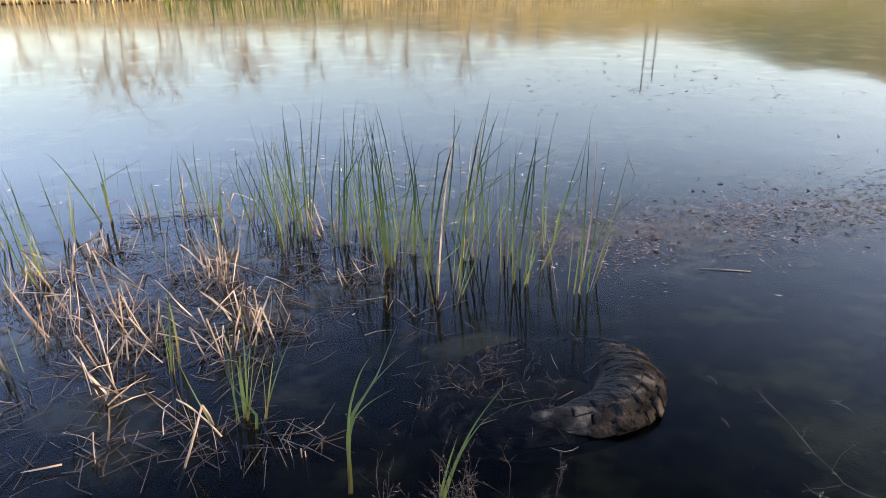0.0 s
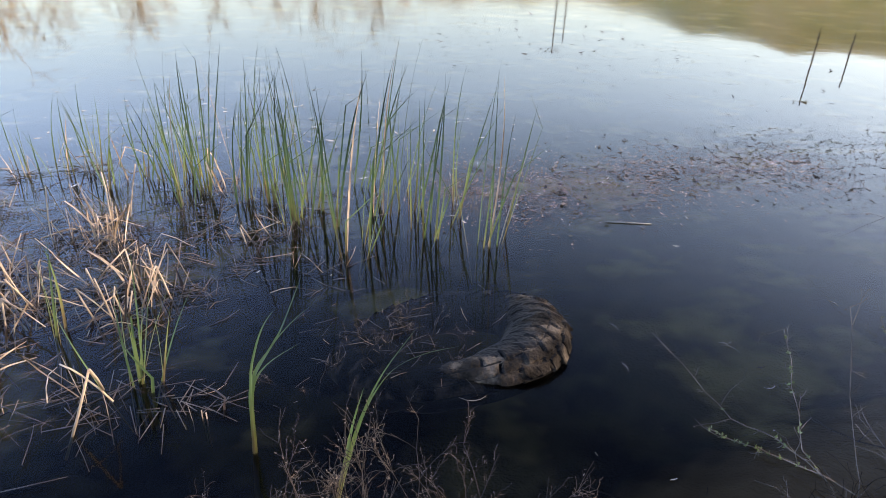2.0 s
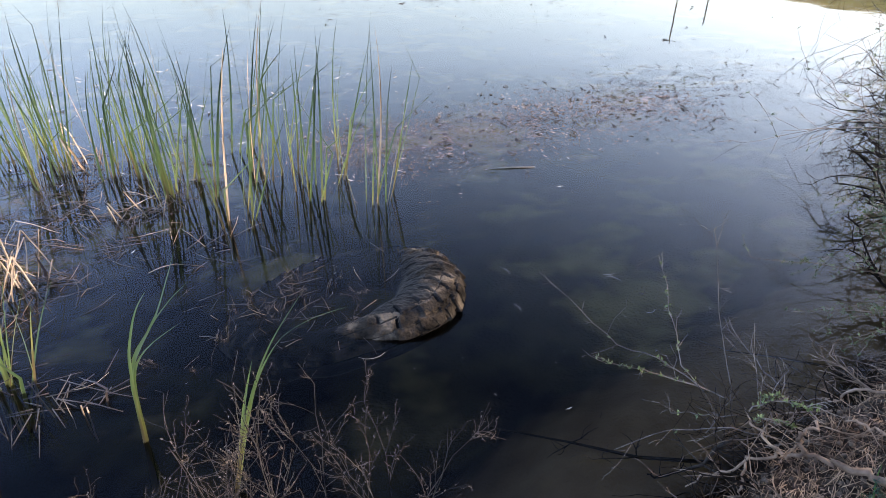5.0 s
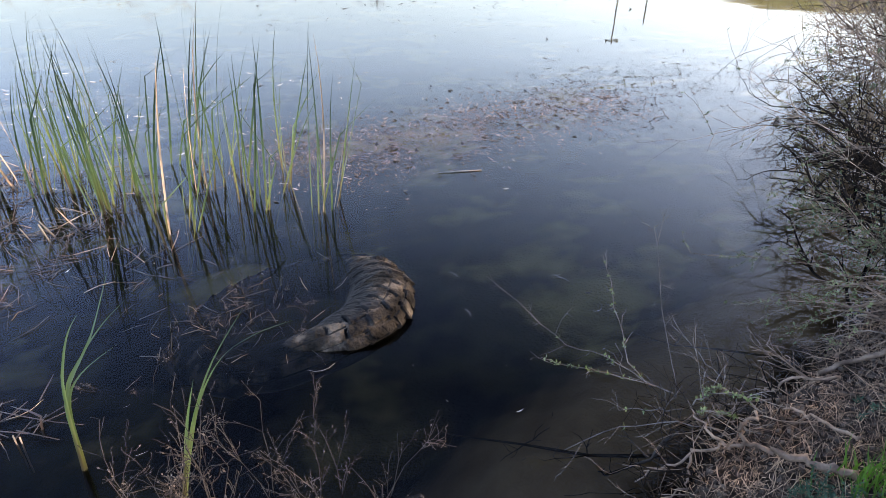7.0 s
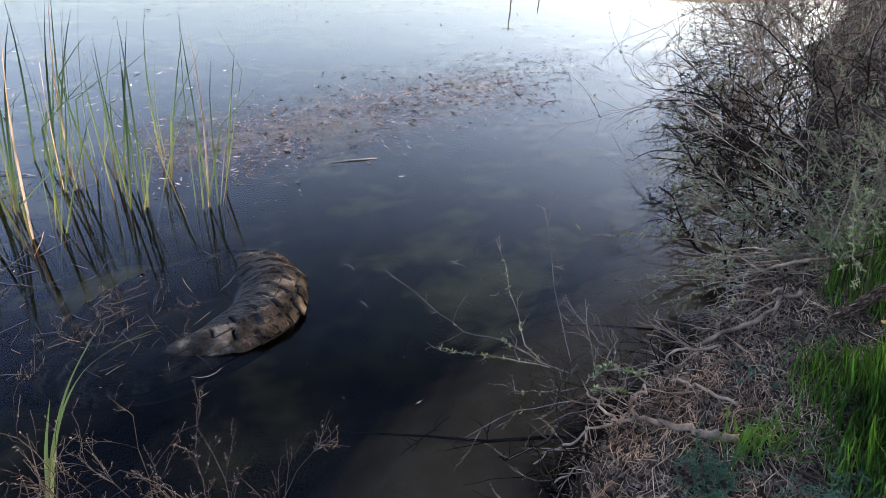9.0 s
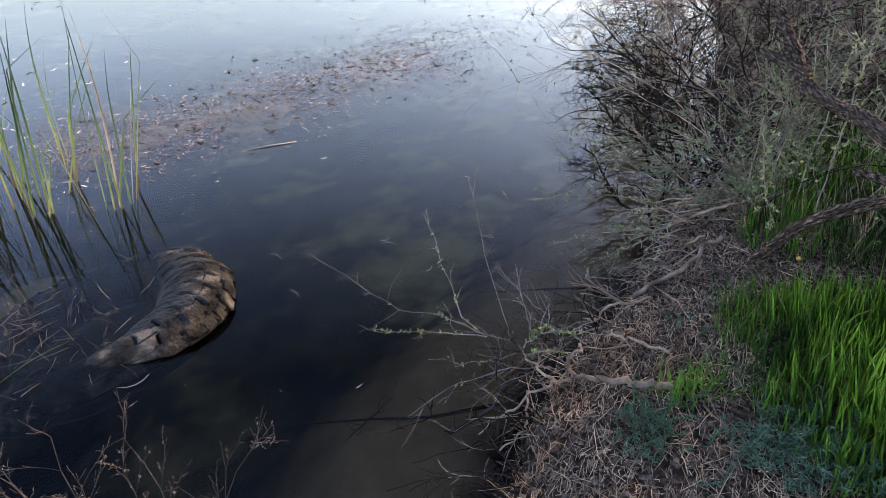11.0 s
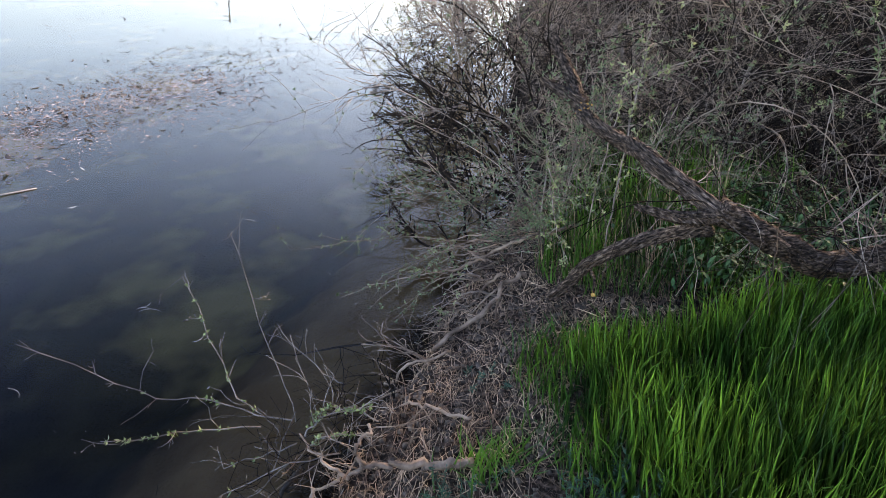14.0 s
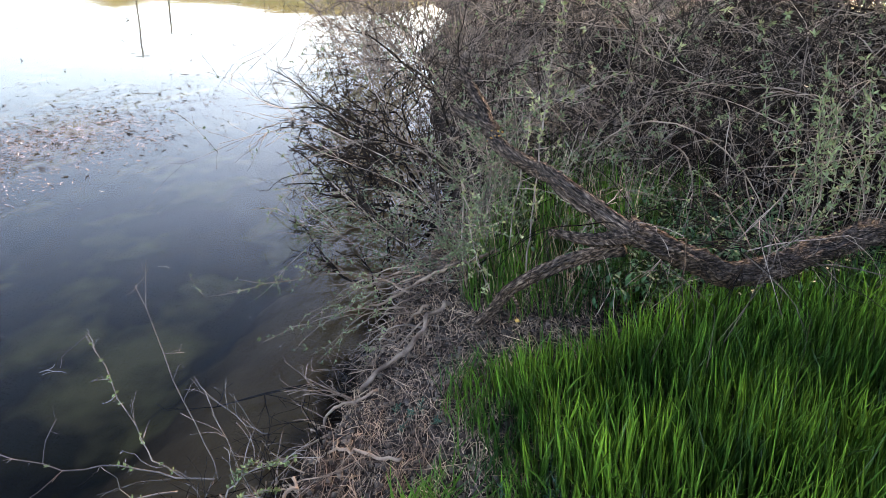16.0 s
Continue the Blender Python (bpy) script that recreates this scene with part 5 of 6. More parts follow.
def leafy_wand(line, r, seed, label):
    """One upright shoot with whorls of small leaves."""
    rng = random.Random(seed)
    root = thing("leafy_shoot", line[0], label, "shoot", "leafy shoots by the trunk")
    line = [Vector(p) for p in line]
    pts, tips = [], []
    for a, b in zip(line, line[1:]):
        pts += [a.lerp(b, k / 4) + Vector((rng.gauss(0, 0.004), rng.gauss(0, 0.004), 0)) for k in range(4)]
    pts.append(line[-1])
    s = Shape()
    s.tube(pts, taper(r, 0.001, len(pts)), 5)
    for i in range(2, len(pts)):
        d = (pts[i] - pts[i - 1]).normalized()
        tips.append((pts[i], d))
        if rng.random() < 0.45:
            t2 = wander(rng, pts[i], d + Vector((rng.gauss(0, 0.7), rng.gauss(0, 0.7), rng.gauss(0.2, 0.4))), rng.uniform(0.05, 0.14), 4, 0.12)
            s.tube(t2, taper(0.0014, 0.0008, 5), 3)
            tips += [(t2[k], (t2[k] - t2[k - 1]).normalized()) for k in range(2, 5)]
    stem = part("stem", s, M_PALEBARK, root)
    part("leaves", leaves_on(rng, tips, 0.8, 0.019, 0.0075, 5), M_SAGE, stem, "pale yellow-green leaf whorls")


leafy_wand([(2.30, 0.88, 0.42), (2.25, 0.87, 0.75), (2.231, 0.869, 1.033), (2.259, 0.883, 1.142), (2.282, 0.9, 1.259), (2.3, 0.912, 1.374), (2.32, 0.903, 1.47)], 0.004, 861, "tall yellow-green leafy shoot beside the dead limb")
leafy_wand([(2.35, 1.22, 0.40), (2.22, 1.18, 0.82), (2.093, 1.089, 0.83), (2.063, 1.023, 0.694), (2.04, 0.967, 0.6), (2.023, 0.884, 0.503)], 0.0035, 862, "grey-green leafy shoot drooping towards the low limb")
leafy_wand([(2.45, 1.05, 0.45), (2.36, 1.0, 0.85), (2.30, 0.96, 1.15), (2.42, 0.72, 1.32)], 0.0035, 867, "slender leafy shoot arching over the grass")


def sage_bush(base, top, n, seed):
    """Soft grey-green stems in bundles, leafy to their tips."""
    rng = random.Random(seed)
    root = thing("sage_bush", lift(*base), "soft grey-green sage bush growing among the canes", "bush", "sage bushes")
    for _ in range(n):
        p = Vector(lift(base[0] + rng.gauss(0, 0.06), base[1] + rng.gauss(0, 0.06), -0.01))
        e = Vector(top) + Vector((rng.gauss(0, 0.13), rng.gauss(0, 0.13), rng.gauss(0, 0.12)))
        pts = [p.lerp(e, k / 9) + Vector((rng.gauss(0, 0.008), rng.gauss(0, 0.008), 0.05 * math.sin(math.pi * k / 9))) for k in range(10)]
        s = Shape()
        s.tube(pts, taper(0.003, 0.001, 10), 4)
        stem = part("stem", s, M_TWIG, root)
        tips = [(pts[k].lerp(pts[k - 1], f), (pts[k] - pts[k - 1]).normalized()) for k in range(5, 10) for f in (0, 0.33, 0.66)]
        part("leaves", leaves_on(rng, tips, 0.8, 0.032, 0.009, 4), M_GREYLEAF, stem, "narrow grey-green leaves")


sage_bush((3.25, -0.02), (2.96, 0.06, 1.30), 16, 868)
sage_bush((3.45, -0.25), (3.15, -0.18, 1.25), 12, 869)


def edge_stems():
    """Grey stems and rootlets that hang from the bank to the water."""
    rng = random.Random(88)
    root = thing("stem_mat", lift(2.0, 1.3), "mat of bare grey stems and roots along the bank edge", "roots")
    for k in range(75):
        u = rng.random() ** 0.8
        x = 1.6 + 1.4 * u
        y = float(np.interp(x, POND[5:15, 0], POND[5:15, 1]))
        inl = rng.uniform(0.05, 0.35)
        p = Vector(lift(x + 0.5 * inl + rng.gauss(0, 0.05), y - inl, 0.01))
        e = Vector((x - rng.uniform(0.0, 0.1), y + rng.uniform(-0.06, 0.07), rng.uniform(-0.01, 0.12)))
        mid = p.lerp(e, 0.45) + Vector((rng.gauss(0, 0.04), rng.gauss(0, 0.03), rng.uniform(0.03, 0.14)))
        pts = []
        for i in range(9):
            t = i / 8
            q = p.lerp(mid, t).lerp(mid.lerp(e, t), t)
            pts.append(q + Vector((rng.gauss(0, 0.006), rng.gauss(0, 0.006), rng.gauss(0, 0.005))))
        s = Shape()
        r = rng.choice((0.0015, 0.002, 0.003, 0.0045))
        s.tube(pts, taper(r, r * 0.45, 9), 5)
        for _ in range(2):
            branch(s, rng, pts[rng.randint(3, 8)], (rng.gauss(-0.6, 0.6), rng.gauss(0.4, 0.6), rng.gauss(0.1, 0.5)), rng.uniform(0.05, 0.13), r * 0.5, 1, 0.18, (0, 0, 0), 2, 0.8, 0.5, None, 4)
        part("stem", s, M_ROOT if rng.random() < 0.6 else M_TWIG, root)


edge_stems()


def tangle(base, n, seed, label, toward, length=1.6, rise=1.2):
    """Long sinuous canes that rise, arch over and droop to the ground, with a dark hollow behind them."""
    rng = random.Random(seed)
    root = thing("bramble_thicket", lift(*base), label, "thicket", "thickets on the bank")

    def cane(s, tips, stop, p, d, L, r, level):
        steps = (16, 9, 5)[level]
        pts = [Vector(p)]
        d = Vector(d).normalized()
        sway = Vector((rng.gauss(0, 1), rng.gauss(0, 1), rng.gauss(0, 0.6))) * 0.16
        for i in range(steps):
            if rng.random() < 0.25:
                sway = Vector((rng.gauss(0, 1), rng.gauss(0, 1), rng.gauss(0, 0.7))) * 0.2
            d = (d + sway + Vector((toward[0] * 0.5, toward[1] * 0.5, -1.9)) / steps * (0.4 + i / steps)).normalized()
            q = pts[-1] + d * (L / steps)
            if q.z < 0.32 or q.x < stop:
                break
            pts.append(q)
        if len(pts) < 3:
            return
        s.tube(pts, taper(r, max(0.0011, r * 0.35), len(pts)), (5, 4, 3)[level])
        tips.append((pts[-1], d))
        if level < 2:
            for _ in range((7, 3)[level]):
                k = rng.randint(2, len(pts) - 1)
                d0 = (pts[k] - pts[k - 1]).normalized()
                e = Vector((rng.gauss(0, 1), rng.gauss(0, 1), rng.gauss(0, 0.8))).normalized()
                cane(s, tips, stop, pts[k], d0 + e * 0.7, L * (0.42, 0.4)[level] * rng.uniform(0.5, 1.3), r * 0.6, level + 1)
    for _ in range(n):
        s, tips, stop = Shape(), [], rng.uniform(2.75, 3.1)
        x, y = base[0] + rng.gauss(0, 0.4), base[1] + rng.gauss(0, 0.5)
        d = Vector((toward[0] + rng.gauss(0, 0.5), toward[1] + rng.gauss(0, 0.5), rise * rng.uniform(0.5, 1.2)))
        cane(s, tips, stop, lift(x, y, -0.02), d, length * rng.uniform(0.7, 1.4), 0.0038 * rng.uniform(0.6, 1.5), 0)
        # over half the canes are coloured near black for the thicket's inner shade
        ob = part("cane", s, M_CANE if rng.random() < 0.45 else M_SHADETWIG, root)
        if rng.random() < 0.4 and tips:
            part("leaves", leaves_on(rng, tips, 0.3, 0.03, 0.011, 9), M_SAGE if rng.random() < 0.4 else M_GREYLEAF, ob, "grey-green leaf rosettes")
    return root


thicket = [tangle((3.6, 0.9), 30, 91, "dense tangle of arching bare brown canes", (-0.5, 0.0)),
           tangle((3.7, 0.0), 30, 92, "dense tangle of arching bare brown canes", (-0.5, 0.1)),
           tangle((4.3, 1.9), 30, 94, "dense tangle of arching bare brown canes", (-0.4, 0.1), 1.8, 1.4)]
for k, (x, y, turn, size) in enumerate([(4.15, -1.1, 0, 0.9), (4.5, 0.5, 160, 0.85), (4.6, -0.6, 200, 1.1), (4.3, -1.6, 60, 1.0), (5.2, 1.3, 100, 1.2), (5.3, 2.6, 30, 1.1), (5.5, 0.0, 250, 1.1),
                                        (6.2, 3.4, 140, 1.2), (6.4, 1.8, 10, 1.3), (6.4, 0.4, 80, 1.2), (7.5, 4.6, 200, 1.3), (7.6, 2.8, 300, 1.5), (7.4, 1.0, 170, 1.5), (5.6, -1.2, 40, 1.3), (9.0, 0.8, 20, 1.9), (10.5, 0.3, 70, 1.7),
                                        (12.0, 1.8, 130, 1.5), (14.0, 2.8, 10, 1.6), (11.5, -0.6, 220, 1.6), (14.5, 0.8, 290, 1.6), (10.0, 3.5, 90, 1.5), (8.6, -0.8, 150, 1.5), (11.0, 5.5, 250, 1.6),
                                        (4.0, 0.6, 215, 0.8), (3.6, 1.5, 140, 0.8), (7.0, -0.4, 200, 1.5), (8.0, 0.3, 320, 1.6),
                                        # copies of size 2.0 and up are added: unseen tops keep sun off the bank
                                        (9.2, 0.9, 170, 2.0), (9.6, -0.2, 200, 2.1), (9.4, -1.5, 190, 2.1), (10.2, 0.4, 160, 2.2), (10.4, -1.0, 210, 2.2), (5.0, -1.3, 0, 1.0)]):
    src = thicket[k % 3]
    copy_thing(src, Matrix.LocRotScale(lift(x, y), Euler((0, 0, radians(turn))), (size, size, size)))


rng = random.Random(99)
# near-black twigs added where the thicket's hollow should look dark
inner = Shape()
spots = [(rng.uniform(3.1, 8.5), rng.uniform(-2.2, 4.2)) for _ in range(15000)]
dd = shore(np.array([q[0] for q in spots]), np.array([q[1] for q in spots]))
zz = height(np.array([q[0] for q in spots]), np.array([q[1] for q in spots]))
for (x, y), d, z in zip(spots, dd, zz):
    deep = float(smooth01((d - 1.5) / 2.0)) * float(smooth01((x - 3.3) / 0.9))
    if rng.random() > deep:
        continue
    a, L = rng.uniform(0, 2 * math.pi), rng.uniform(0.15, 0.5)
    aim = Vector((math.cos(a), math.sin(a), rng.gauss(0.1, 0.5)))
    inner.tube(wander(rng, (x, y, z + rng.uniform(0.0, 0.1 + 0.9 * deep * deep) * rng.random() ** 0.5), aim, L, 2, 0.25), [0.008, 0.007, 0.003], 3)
low_brush = Shape()
for (x, y), d, z in zip(spots, dd, zz):   # low brush that hides the earth near the shore
    if d > 0.02 and x > 3.2 + 0.25 * abs(y - 1.5) and rng.random() < 0.8:
        a, L = rng.uniform(0, 2 * math.pi), rng.uniform(0.15, 0.45)
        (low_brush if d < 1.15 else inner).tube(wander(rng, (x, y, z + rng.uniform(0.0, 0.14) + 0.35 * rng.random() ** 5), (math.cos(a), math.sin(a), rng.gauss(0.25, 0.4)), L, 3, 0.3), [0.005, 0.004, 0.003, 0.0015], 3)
stuff("low_brush", low_brush, M_CANE, "low tangle of grey-brown dead twigs along the shore", "undergrowth")
stuff("undergrowth", inner, M_BRUSH, "dead twigs inside the thicket, coloured dark to stand in for its shade", "undergrowth")


# ---- grass ----
def in_poly(x, y, poly):
    inside = False
    for (x0, y0), (x1, y1) in zip(poly, poly[1:] + poly[:1]):
        if (y0 > y) != (y1 > y) and x < (x1 - x0) * (y - y0) / (y1 - y0) + x0:
            inside = not inside
    return inside


def meadow(poly, n, tall, seed, width=0.0085):
    rng = random.Random(seed)
    s = Shape()
    xs, ys = [p[0] for p in poly], [p[1] for p in poly]
    made = 0
    spots = []
    while made < n:
        x, y = rng.uniform(min(xs), max(xs)), rng.uniform(min(ys), max(ys))
        if in_poly(x, y, poly):
            spots.append((x, y))
            made += 1
    zs = height(np.array([q[0] for q in spots]), np.array([q[1] for q in spots]))
    # shorter towards the edge of the patch
    ex, ey, rim = np.array([q[0] for q in spots]), np.array([q[1] for q in spots]), np.full(len(spots), 9.0)
    for (x0, y0), (x1, y1) in zip(poly, poly[1:] + poly[:1]):
        k = np.clip(((ex - x0) * (x1 - x0) + (ey - y0) * (y1 - y0)) / ((x1 - x0) ** 2 + (y1 - y0) ** 2), 0, 1)
        rim = np.minimum(rim, np.hypot(ex - x0 - k * (x1 - x0), ey - y0 - k * (y1 - y0)))
    for (x, y), z, inset in zip(spots, zs, rim):
        L = (0.5 + 0.5 * min(1.0, float(inset) / 0.14)) * tall * rng.uniform(0.45, 1.15) * (1 + 0.22 * math.sin(5 * x + 2) * math.sin(6 * y))
        d = Vector((rng.gauss(-0.12, 0.13), rng.gauss(0.13, 0.13), 1)).normalized()
        a = rng.uniform(0, 2 * math.pi)
        bend = Vector((math.cos(a), math.sin(a), -0.3)) * (rng.uniform(0.0, 0.12) if rng.random() < 0.8 else rng.uniform(0.25, 0.7))
        p, pts = Vector((x, y, float(z) - 0.01)), []
        for i in range(5):
            pts.append(p.copy())
            d = (d + bend * (i / 4)).normalized()
            p = p + d * L / 4
        b = rng.uniform(0, math.pi)
        s.blade(pts, (math.cos(b), math.sin(b), 0), width * rng.uniform(0.6, 1.4), 0.5)
    return s


stuff("grass", meadow([(1.35, 0.33), (1.56, 0.47), (1.74, 0.67), (1.90, 0.63), (2.10, 0.50), (2.74, 0.20), (3.25, -0.3), (3.0, -1.2), (1.6, -1.0), (1.15, -0.2)], 11000, 0.29, 5, 0.008), M_GRASS, "dense lush green grass on the bank", "grass")
stuff("grass_fringe", meadow([(1.24, 0.38), (1.46, 0.55), (1.66, 0.79), (1.86, 0.76), (2.02, 0.60), (1.92, 0.58), (1.75, 0.62), (1.55, 0.42), (1.35, 0.2), (1.15, -0.3), (1.08, -0.2)], 800, 0.16, 15, 0.006), M_GRASS, "short ragged green grass at the meadow's edge", "grass")
stuff("grass_behind_trunk", meadow([(2.14, 0.92), (2.24, 0.76), (2.5, 0.45), (3.1, 0.3), (3.35, 0.9), (3.05, 1.25), (2.6, 1.3), (2.3, 1.18)], 1500, 0.33, 6, 0.0062), M_GRASS, "green grass growing under the thicket", "grass")
stuff("dry_grass_behind_trunk", meadow([(2.14, 0.92), (2.24, 0.76), (2.5, 0.45), (3.1, 0.3), (3.35, 0.9), (3.05, 1.25), (2.6, 1.3), (2.3, 1.18)], 320, 0.4, 16, 0.0035), M_DRYSTRAW, "thin dry stems among the grass under the thicket", "dry grass")
stuff("grass_in_thicket", meadow([(2.7, 1.0), (3.1, 0.3), (3.6, 0.2), (3.9, 1.0), (3.5, 1.6), (2.9, 1.5)], 900, 0.42, 17, 0.006), M_GRASS, "sparse tall grass growing among the canes", "grass")


def tuft(base, n, tall, seed):
    rng = random.Random(seed)
    root = thing("grass_tuft", lift(*base), "small green grass tuft in the bare earth", "grass tuft", "grass tufts on the bank")
    for _ in range(n):
        s = Shape()
        x, y = base[0] + rng.gauss(0, 0.05), base[1] + rng.gauss(0, 0.05)
        d = Vector((rng.gauss(0, 0.35), rng.gauss(0, 0.35), 1)).normalized()
        bend = Vector((rng.gauss(0, 0.15), rng.gauss(0, 0.15), -0.08))
        p, pts = Vector(lift(x, y, -0.01)), []
        L = tall * rng.uniform(0.5, 1.2)
        for i in range(5):
            pts.append(p.copy())
            d = (d + bend * (i / 4)).normalized()
            p = p + d * L / 4
        b = rng.uniform(0, math.pi)
        s.blade(pts, (math.cos(b), math.sin(b), 0), 0.006, 0.4)
        part("blade", s, M_GRASS, root)


for i, (x, y, n, tall) in enumerate([(1.21, 0.58, 60, 0.15), (1.15, 0.64, 22, 0.12), (1.29, 0.56, 40, 0.14), (1.43, 0.58, 14, 0.09), (1.36, 0.44, 26, 0.14), (1.62, 0.76, 24, 0.13), (1.76, 0.80, 30, 0.15), (1.86, 0.81, 26, 0.15), (1.55, 0.66, 20, 0.13)]):
    tuft((x, y), n, tall, 500 + i)


def feathery_herb(base, n, tall, seed):
    rng = random.Random(seed)
    root = thing("feathery_herb", lift(*base), "low blue-green feathery herb on the bank", "herb", "feathery herbs on the bank")
    for _ in range(n):
        s = Shape()
        x, y = base[0] + rng.gauss(0, 0.06), base[1] + rng.gauss(0, 0.06)
        pts = wander(rng, lift(x, y, -0.005), (rng.gauss(0, 0.5), rng.gauss(0, 0.5), 1), tall * rng.uniform(0.5, 1.2), 6, 0.1)
        s.tube(pts, 0.0012, 3)
        for i in range(1, len(pts)):
            for _ in range(6):
                d = Vector((rng.gauss(0, 1), rng.gauss(0, 1), rng.gauss(0.4, 0.6)))
                s.leaf(pts[i], d, d.cross(Vector((rng.gauss(0, 1), rng.gauss(0, 1), 0.3))), rng.uniform(0.012, 0.026), 0.004)
        part("stem", s, M_BLUEHERB, root)


for i, (x, y, n, tall) in enumerate([(1.0, 0.55, 40, 0.11), (1.15, 0.26, 44, 0.12), (1.53, 0.85, 5, 0.06), (1.3, 0.10, 44, 0.13), (1.28, 0.26, 30, 0.11)]):
    feathery_herb((x, y), n, tall, 600 + i)


def herb(base, n, seed):
    rng = random.Random(seed)
    root = thing("herb", lift(*base), "dark green broad-leaved herb in the shade of the thicket", "herb", "shade herbs")
    s = Shape()
    for _ in range(n):
        x, y = base[0] + rng.gauss(0, 0.12), base[1] + rng.gauss(0, 0.12)
        z = float(height(x, y)) + rng.uniform(0.0, 0.26)
        d = Vector((rng.gauss(0, 1), rng.gauss(0, 1), rng.gauss(0.5, 0.5)))
        s.leaf((x, y, z), d, d.cross(Vector((0.1, 0.2, 1))), rng.uniform(0.03, 0.055), 0.018)
    part("leaves", s, M_HERB, root)


for i, (x, y) in enumerate([(2.7, 0.35), (2.9, 0.1), (3.0, 0.45), (2.8, 0.65), (3.2, 0.2), (2.6, 0.55), (3.15, -0.15), (3.3, 0.6), (3.45, 0.4), (3.55, 0.2), (3.3, 0.0), (3.4, -0.2), (3.5, 0.7), (3.1, 0.75), (3.6, 0.0)]):
    herb((x, y), 340, 700 + i)


# ---- litter on the bank ----
rng = random.Random(12)
mulch, clods = Shape(), Shape()
spots = [(rng.uniform(-1.2, 3.3), rng.uniform(-0.9, 1.9)) for _ in range(90000)]
dd = shore(np.array([q[0] for q in spots]), np.array([q[1] for q in spots]))
zz = height(np.array([q[0] for q in spots]), np.array([q[1] for q in spots]))
for (x, y), d, z in zip(spots, dd, zz):
    if not 0.0 < d < 0.95 or (x < 0.3 and rng.random() < 0.6):
        continue
    if rng.random() < 0.72:
        a, L, r = rng.uniform(0, 2 * math.pi), rng.choice((0.012, 0.02, 0.03, 0.05, 0.10)) * rng.uniform(0.7, 1.4), rng.choice((0.0005, 0.0007, 0.0010, 0.0015))
        if rng.random() < 0.5:
            a = rng.gauss(0.55, 0.4)
        p = Vector((x, y, z + rng.uniform(0.0, 0.012)))
        e = p + Vector((math.cos(a) * L, math.sin(a) * L, rng.gauss(0, 0.15) * L))
        mulch.tube([p, p.lerp(e, 0.5) + Vector((rng.gauss(0, 0.004), rng.gauss(0, 0.004), 0.003)), e], [r, r, r * 0.6], 3)
    else:
        clods.blob((x, y, z + 0.002), rng.choice((0.004, 0.006, 0.009, 0.014)), rng, 0.7)
stuff("bank_straw", mulch, M_DRYSTRAW, "dry straw and twig scraps strewn over the bank", "straw")
stuff("soil_clods", clods, M_SOILCLOD, "small crumbs of grey-brown earth on the bank", "earth crumbs")


# ---- far shore ----
def far_place(az, r):
    return math.sin(radians(az)) * r, math.cos(radians(az)) * r


def bare_tree(az, r, top, seed, width=0.5):
    rng = random.Random(seed)
    r += 7
    x, y = far_place(az, r)
    z = float(height(x, y))
    root = thing("bare_tree", (x, y, z), "leafless brown tree on the far shore", "tree", "bare trees on the far shore")
    H = top - z
    s = Shape()
    pts = wander(rng, (x, y, z - 0.2), (rng.gauss(0, 0.05), 0, 1), H * 0.75, 7, 0.05)
    s.tube(pts, taper(0.05, 0.015, len(pts)), 6)
    t = part("trunk", s, M_FARTREE, root)
    for i in range(20):
        c = Shape()
        k = rng.randint(1, len(pts) - 1)
        branch(c, rng, pts[k], (rng.gauss(0, width), rng.gauss(0, width), 0.9), H * rng.uniform(0.25, 0.5), 0.02, 2, 0.12, (0, 0, 0.2), 6, 0.6, 0.5, None, 3)
        part("limb", c, M_FARTREE, root)
    return root


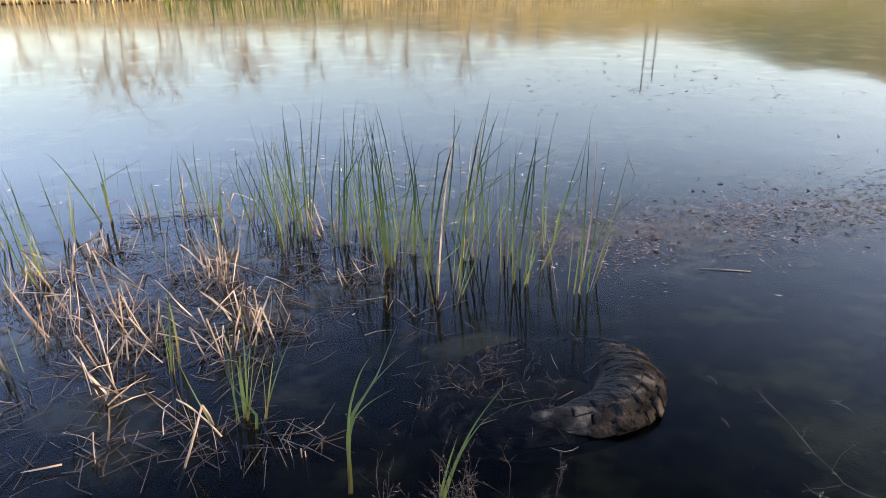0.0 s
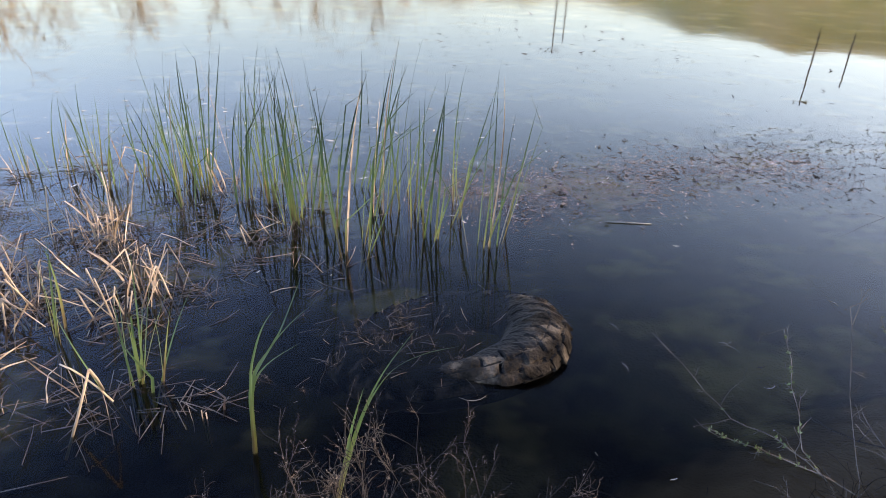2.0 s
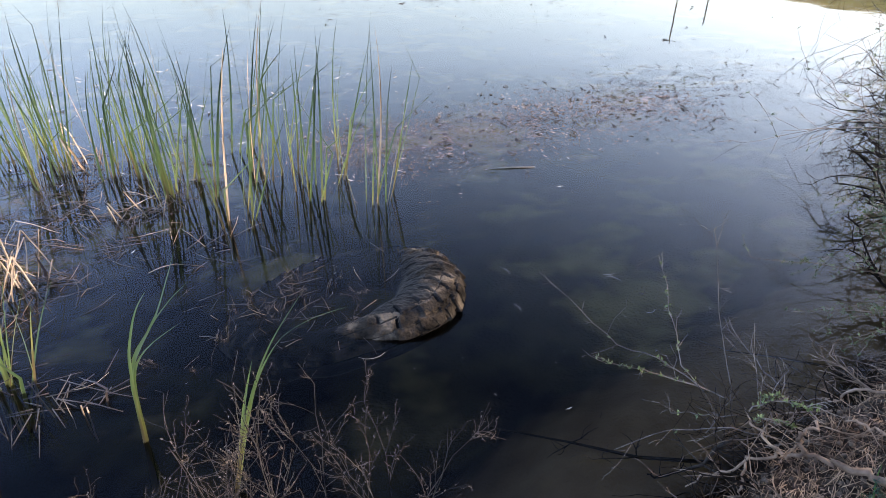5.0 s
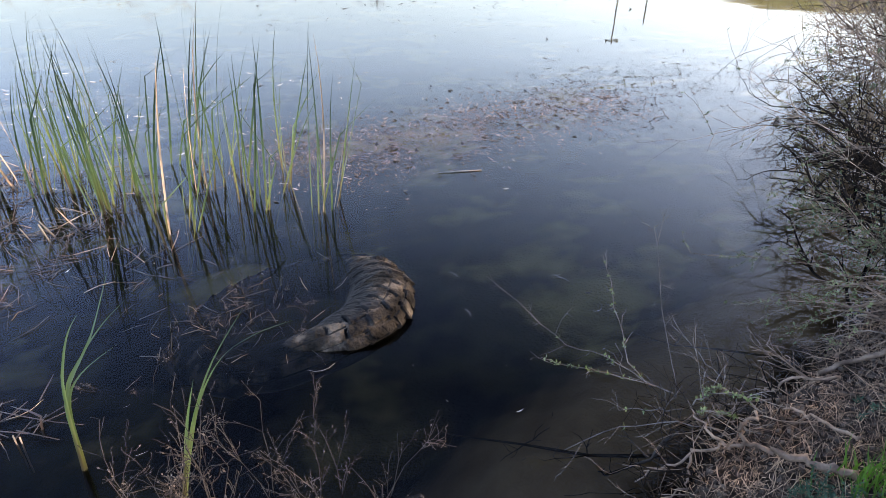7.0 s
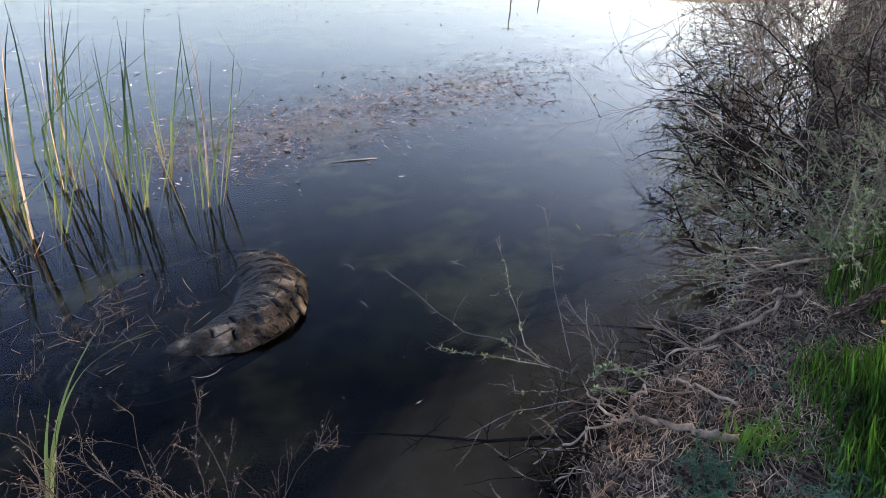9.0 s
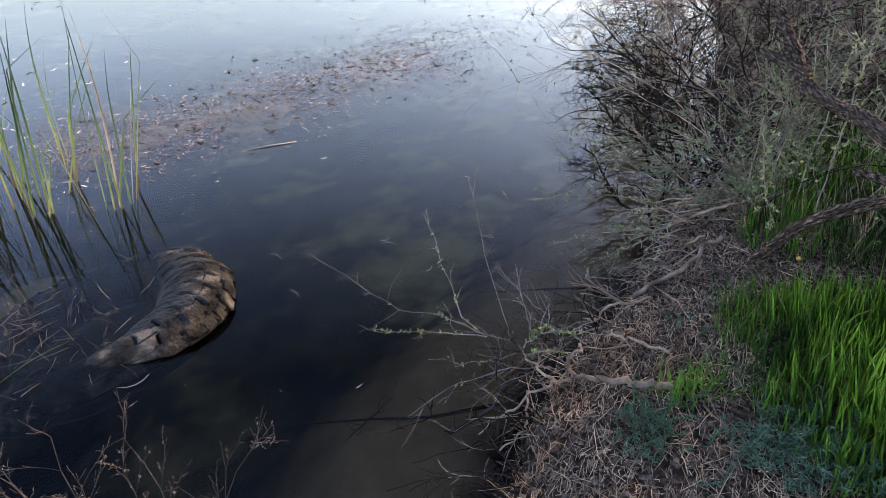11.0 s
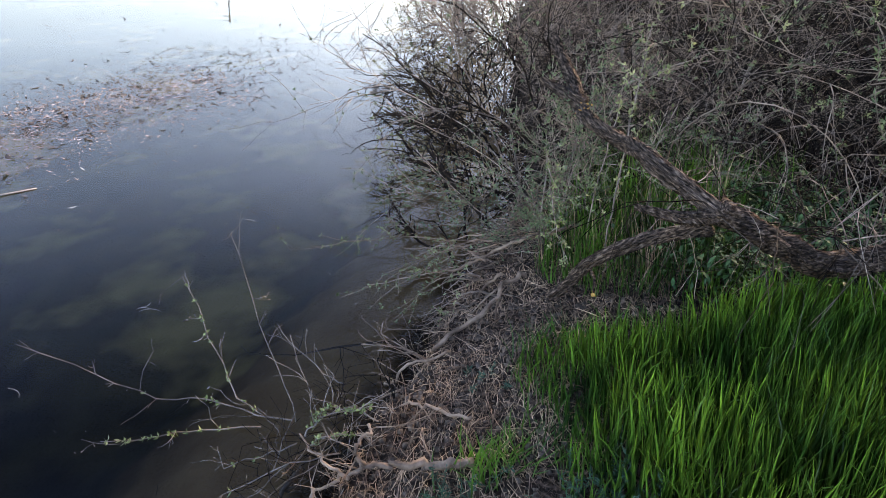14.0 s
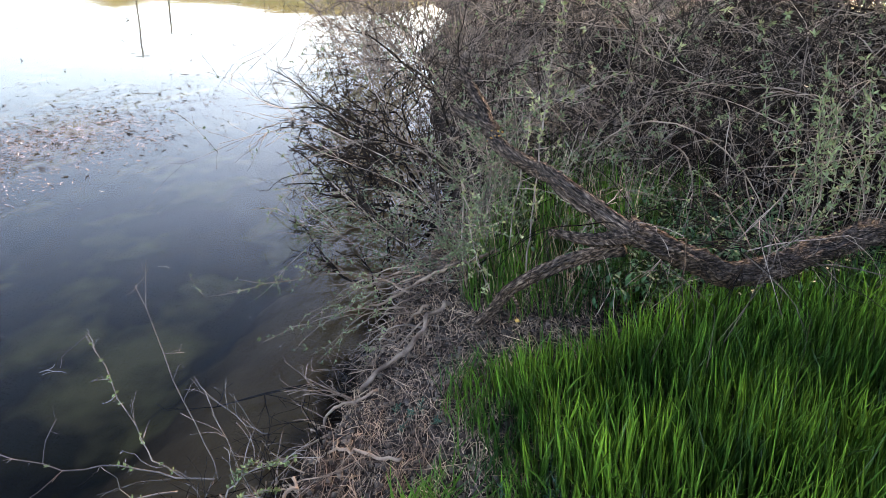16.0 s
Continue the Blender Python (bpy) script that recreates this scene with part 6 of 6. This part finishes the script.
base_trees = [bare_tree(az, r, r * math.tan(radians(el)) - 1.9, 800 + i, w) for i, (az, r, el, w) in enumerate([(-30, 45, 10.6, 0.4), (-22.5, 47, 10.4, 0.4), (-7.5, 53, 9.4, 0.6), (-4.4, 53, 11.0, 0.5), (-14, 52, 9.0, 0.6)])]
for k, (az, r, size) in enumerate([(-32, 46, 0.95), (-28.5, 46, 1.0), (-27, 47, 0.92), (-31, 48, 1.05), (-24, 48, 1.0), (-21.5, 48, 0.95), (-20.5, 49, 0.8), (-36, 45, 0.75), (-34, 46, 0.85), (-17.5, 50, 0.7), (-16, 52, 0.85),
                                   (-12, 52, 0.85), (-10, 53, 0.9), (-8.5, 54, 0.95), (-6, 54, 1.0), (-3, 54, 0.95), (-1.5, 54, 0.8), (0.5, 56, 0.75), (2.5, 57, 0.65), (-25.5, 47, 0.9), (4.5, 58, 0.55), (-38, 44, 0.7)]):
    x, y = far_place(az, r + 7)
    size *= 1.13
    copy_thing(base_trees[k % 5], Matrix.LocRotScale((x, y, float(height(x, y))), Euler((0, 0, k * 1.3)), (size, size, size)))

rng = random.Random(13)
reeds_far, green_far = Shape(), Shape()
for (x0, y0), (x1, y1) in zip(POND[20:], np.roll(POND, -1, axis=0)[20:-1]):
    n = int(math.hypot(x1 - x0, y1 - y0) * 30)
    for _ in range(n):
        u = rng.random()
        x, y = x0 + (x1 - x0) * u + rng.gauss(0, 0.8), y0 + (y1 - y0) * u + rng.gauss(0, 0.8)
        az = math.degrees(math.atan2(x, y))
        L = rng.uniform(0.8, 2.0)
        z = max(0.0, float(height(x, y)))
        a = rng.uniform(0, math.pi)
        lean = Vector((rng.gauss(0, 0.15), rng.gauss(0, 0.15), 1))
        p = Vector((x, y, z - 0.1))
        (green_far if -28 < az < -14 and rng.random() < 0.5 else reeds_far).blade([p, p + lean * L * 0.5, p + lean * L], (math.cos(a), math.sin(a), 0), 0.07, 0.2)
stuff("far_dry_reeds", reeds_far, M_FARREED, "belt of golden dry reeds along the far shore", "reeds")
stuff("far_green_reeds", green_far, M_FARGREEN, "fresh green growth on the far shore", "reeds")


def utility_pole(az, r, el, arm, lean=0.0):
    x, y = far_place(az, r)
    z, top = float(height(x, y)), r * math.tan(radians(el)) - 1.9
    root = thing("utility_pole", (x, y, z), "slim weathered utility pole on the hill", "utility pole", "utility poles on the hill")
    s = Shape()
    s.tube([(x, y, z - 0.5), (x + lean * 0.5, y, (z + top) / 2), (x + lean, y, top)], [0.10, 0.085, 0.07], 8)
    part("post", s, M_POLE, root)
    if arm:
        c = Shape()
        c.tube([(x + lean - 0.9, y, top - 0.5), (x + lean + 0.9, y, top - 0.5)], 0.06, 6)
        part("crossarm", c, M_POLE, root)
        for k in (-0.8, 0, 0.8):
            i = Shape()
            i.tube([(x + lean + k, y, top - 0.5), (x + lean + k, y, top - 0.25)], [0.05, 0.035], 6)
            part("insulator", i, M_POLE, root)


utility_pole(11.4, 84, 10.15, True)
utility_pole(12.2, 84, 9.2, False)
utility_pole(31.4, 84, 12.25, True)
utility_pole(33.7, 84, 10.4, False)
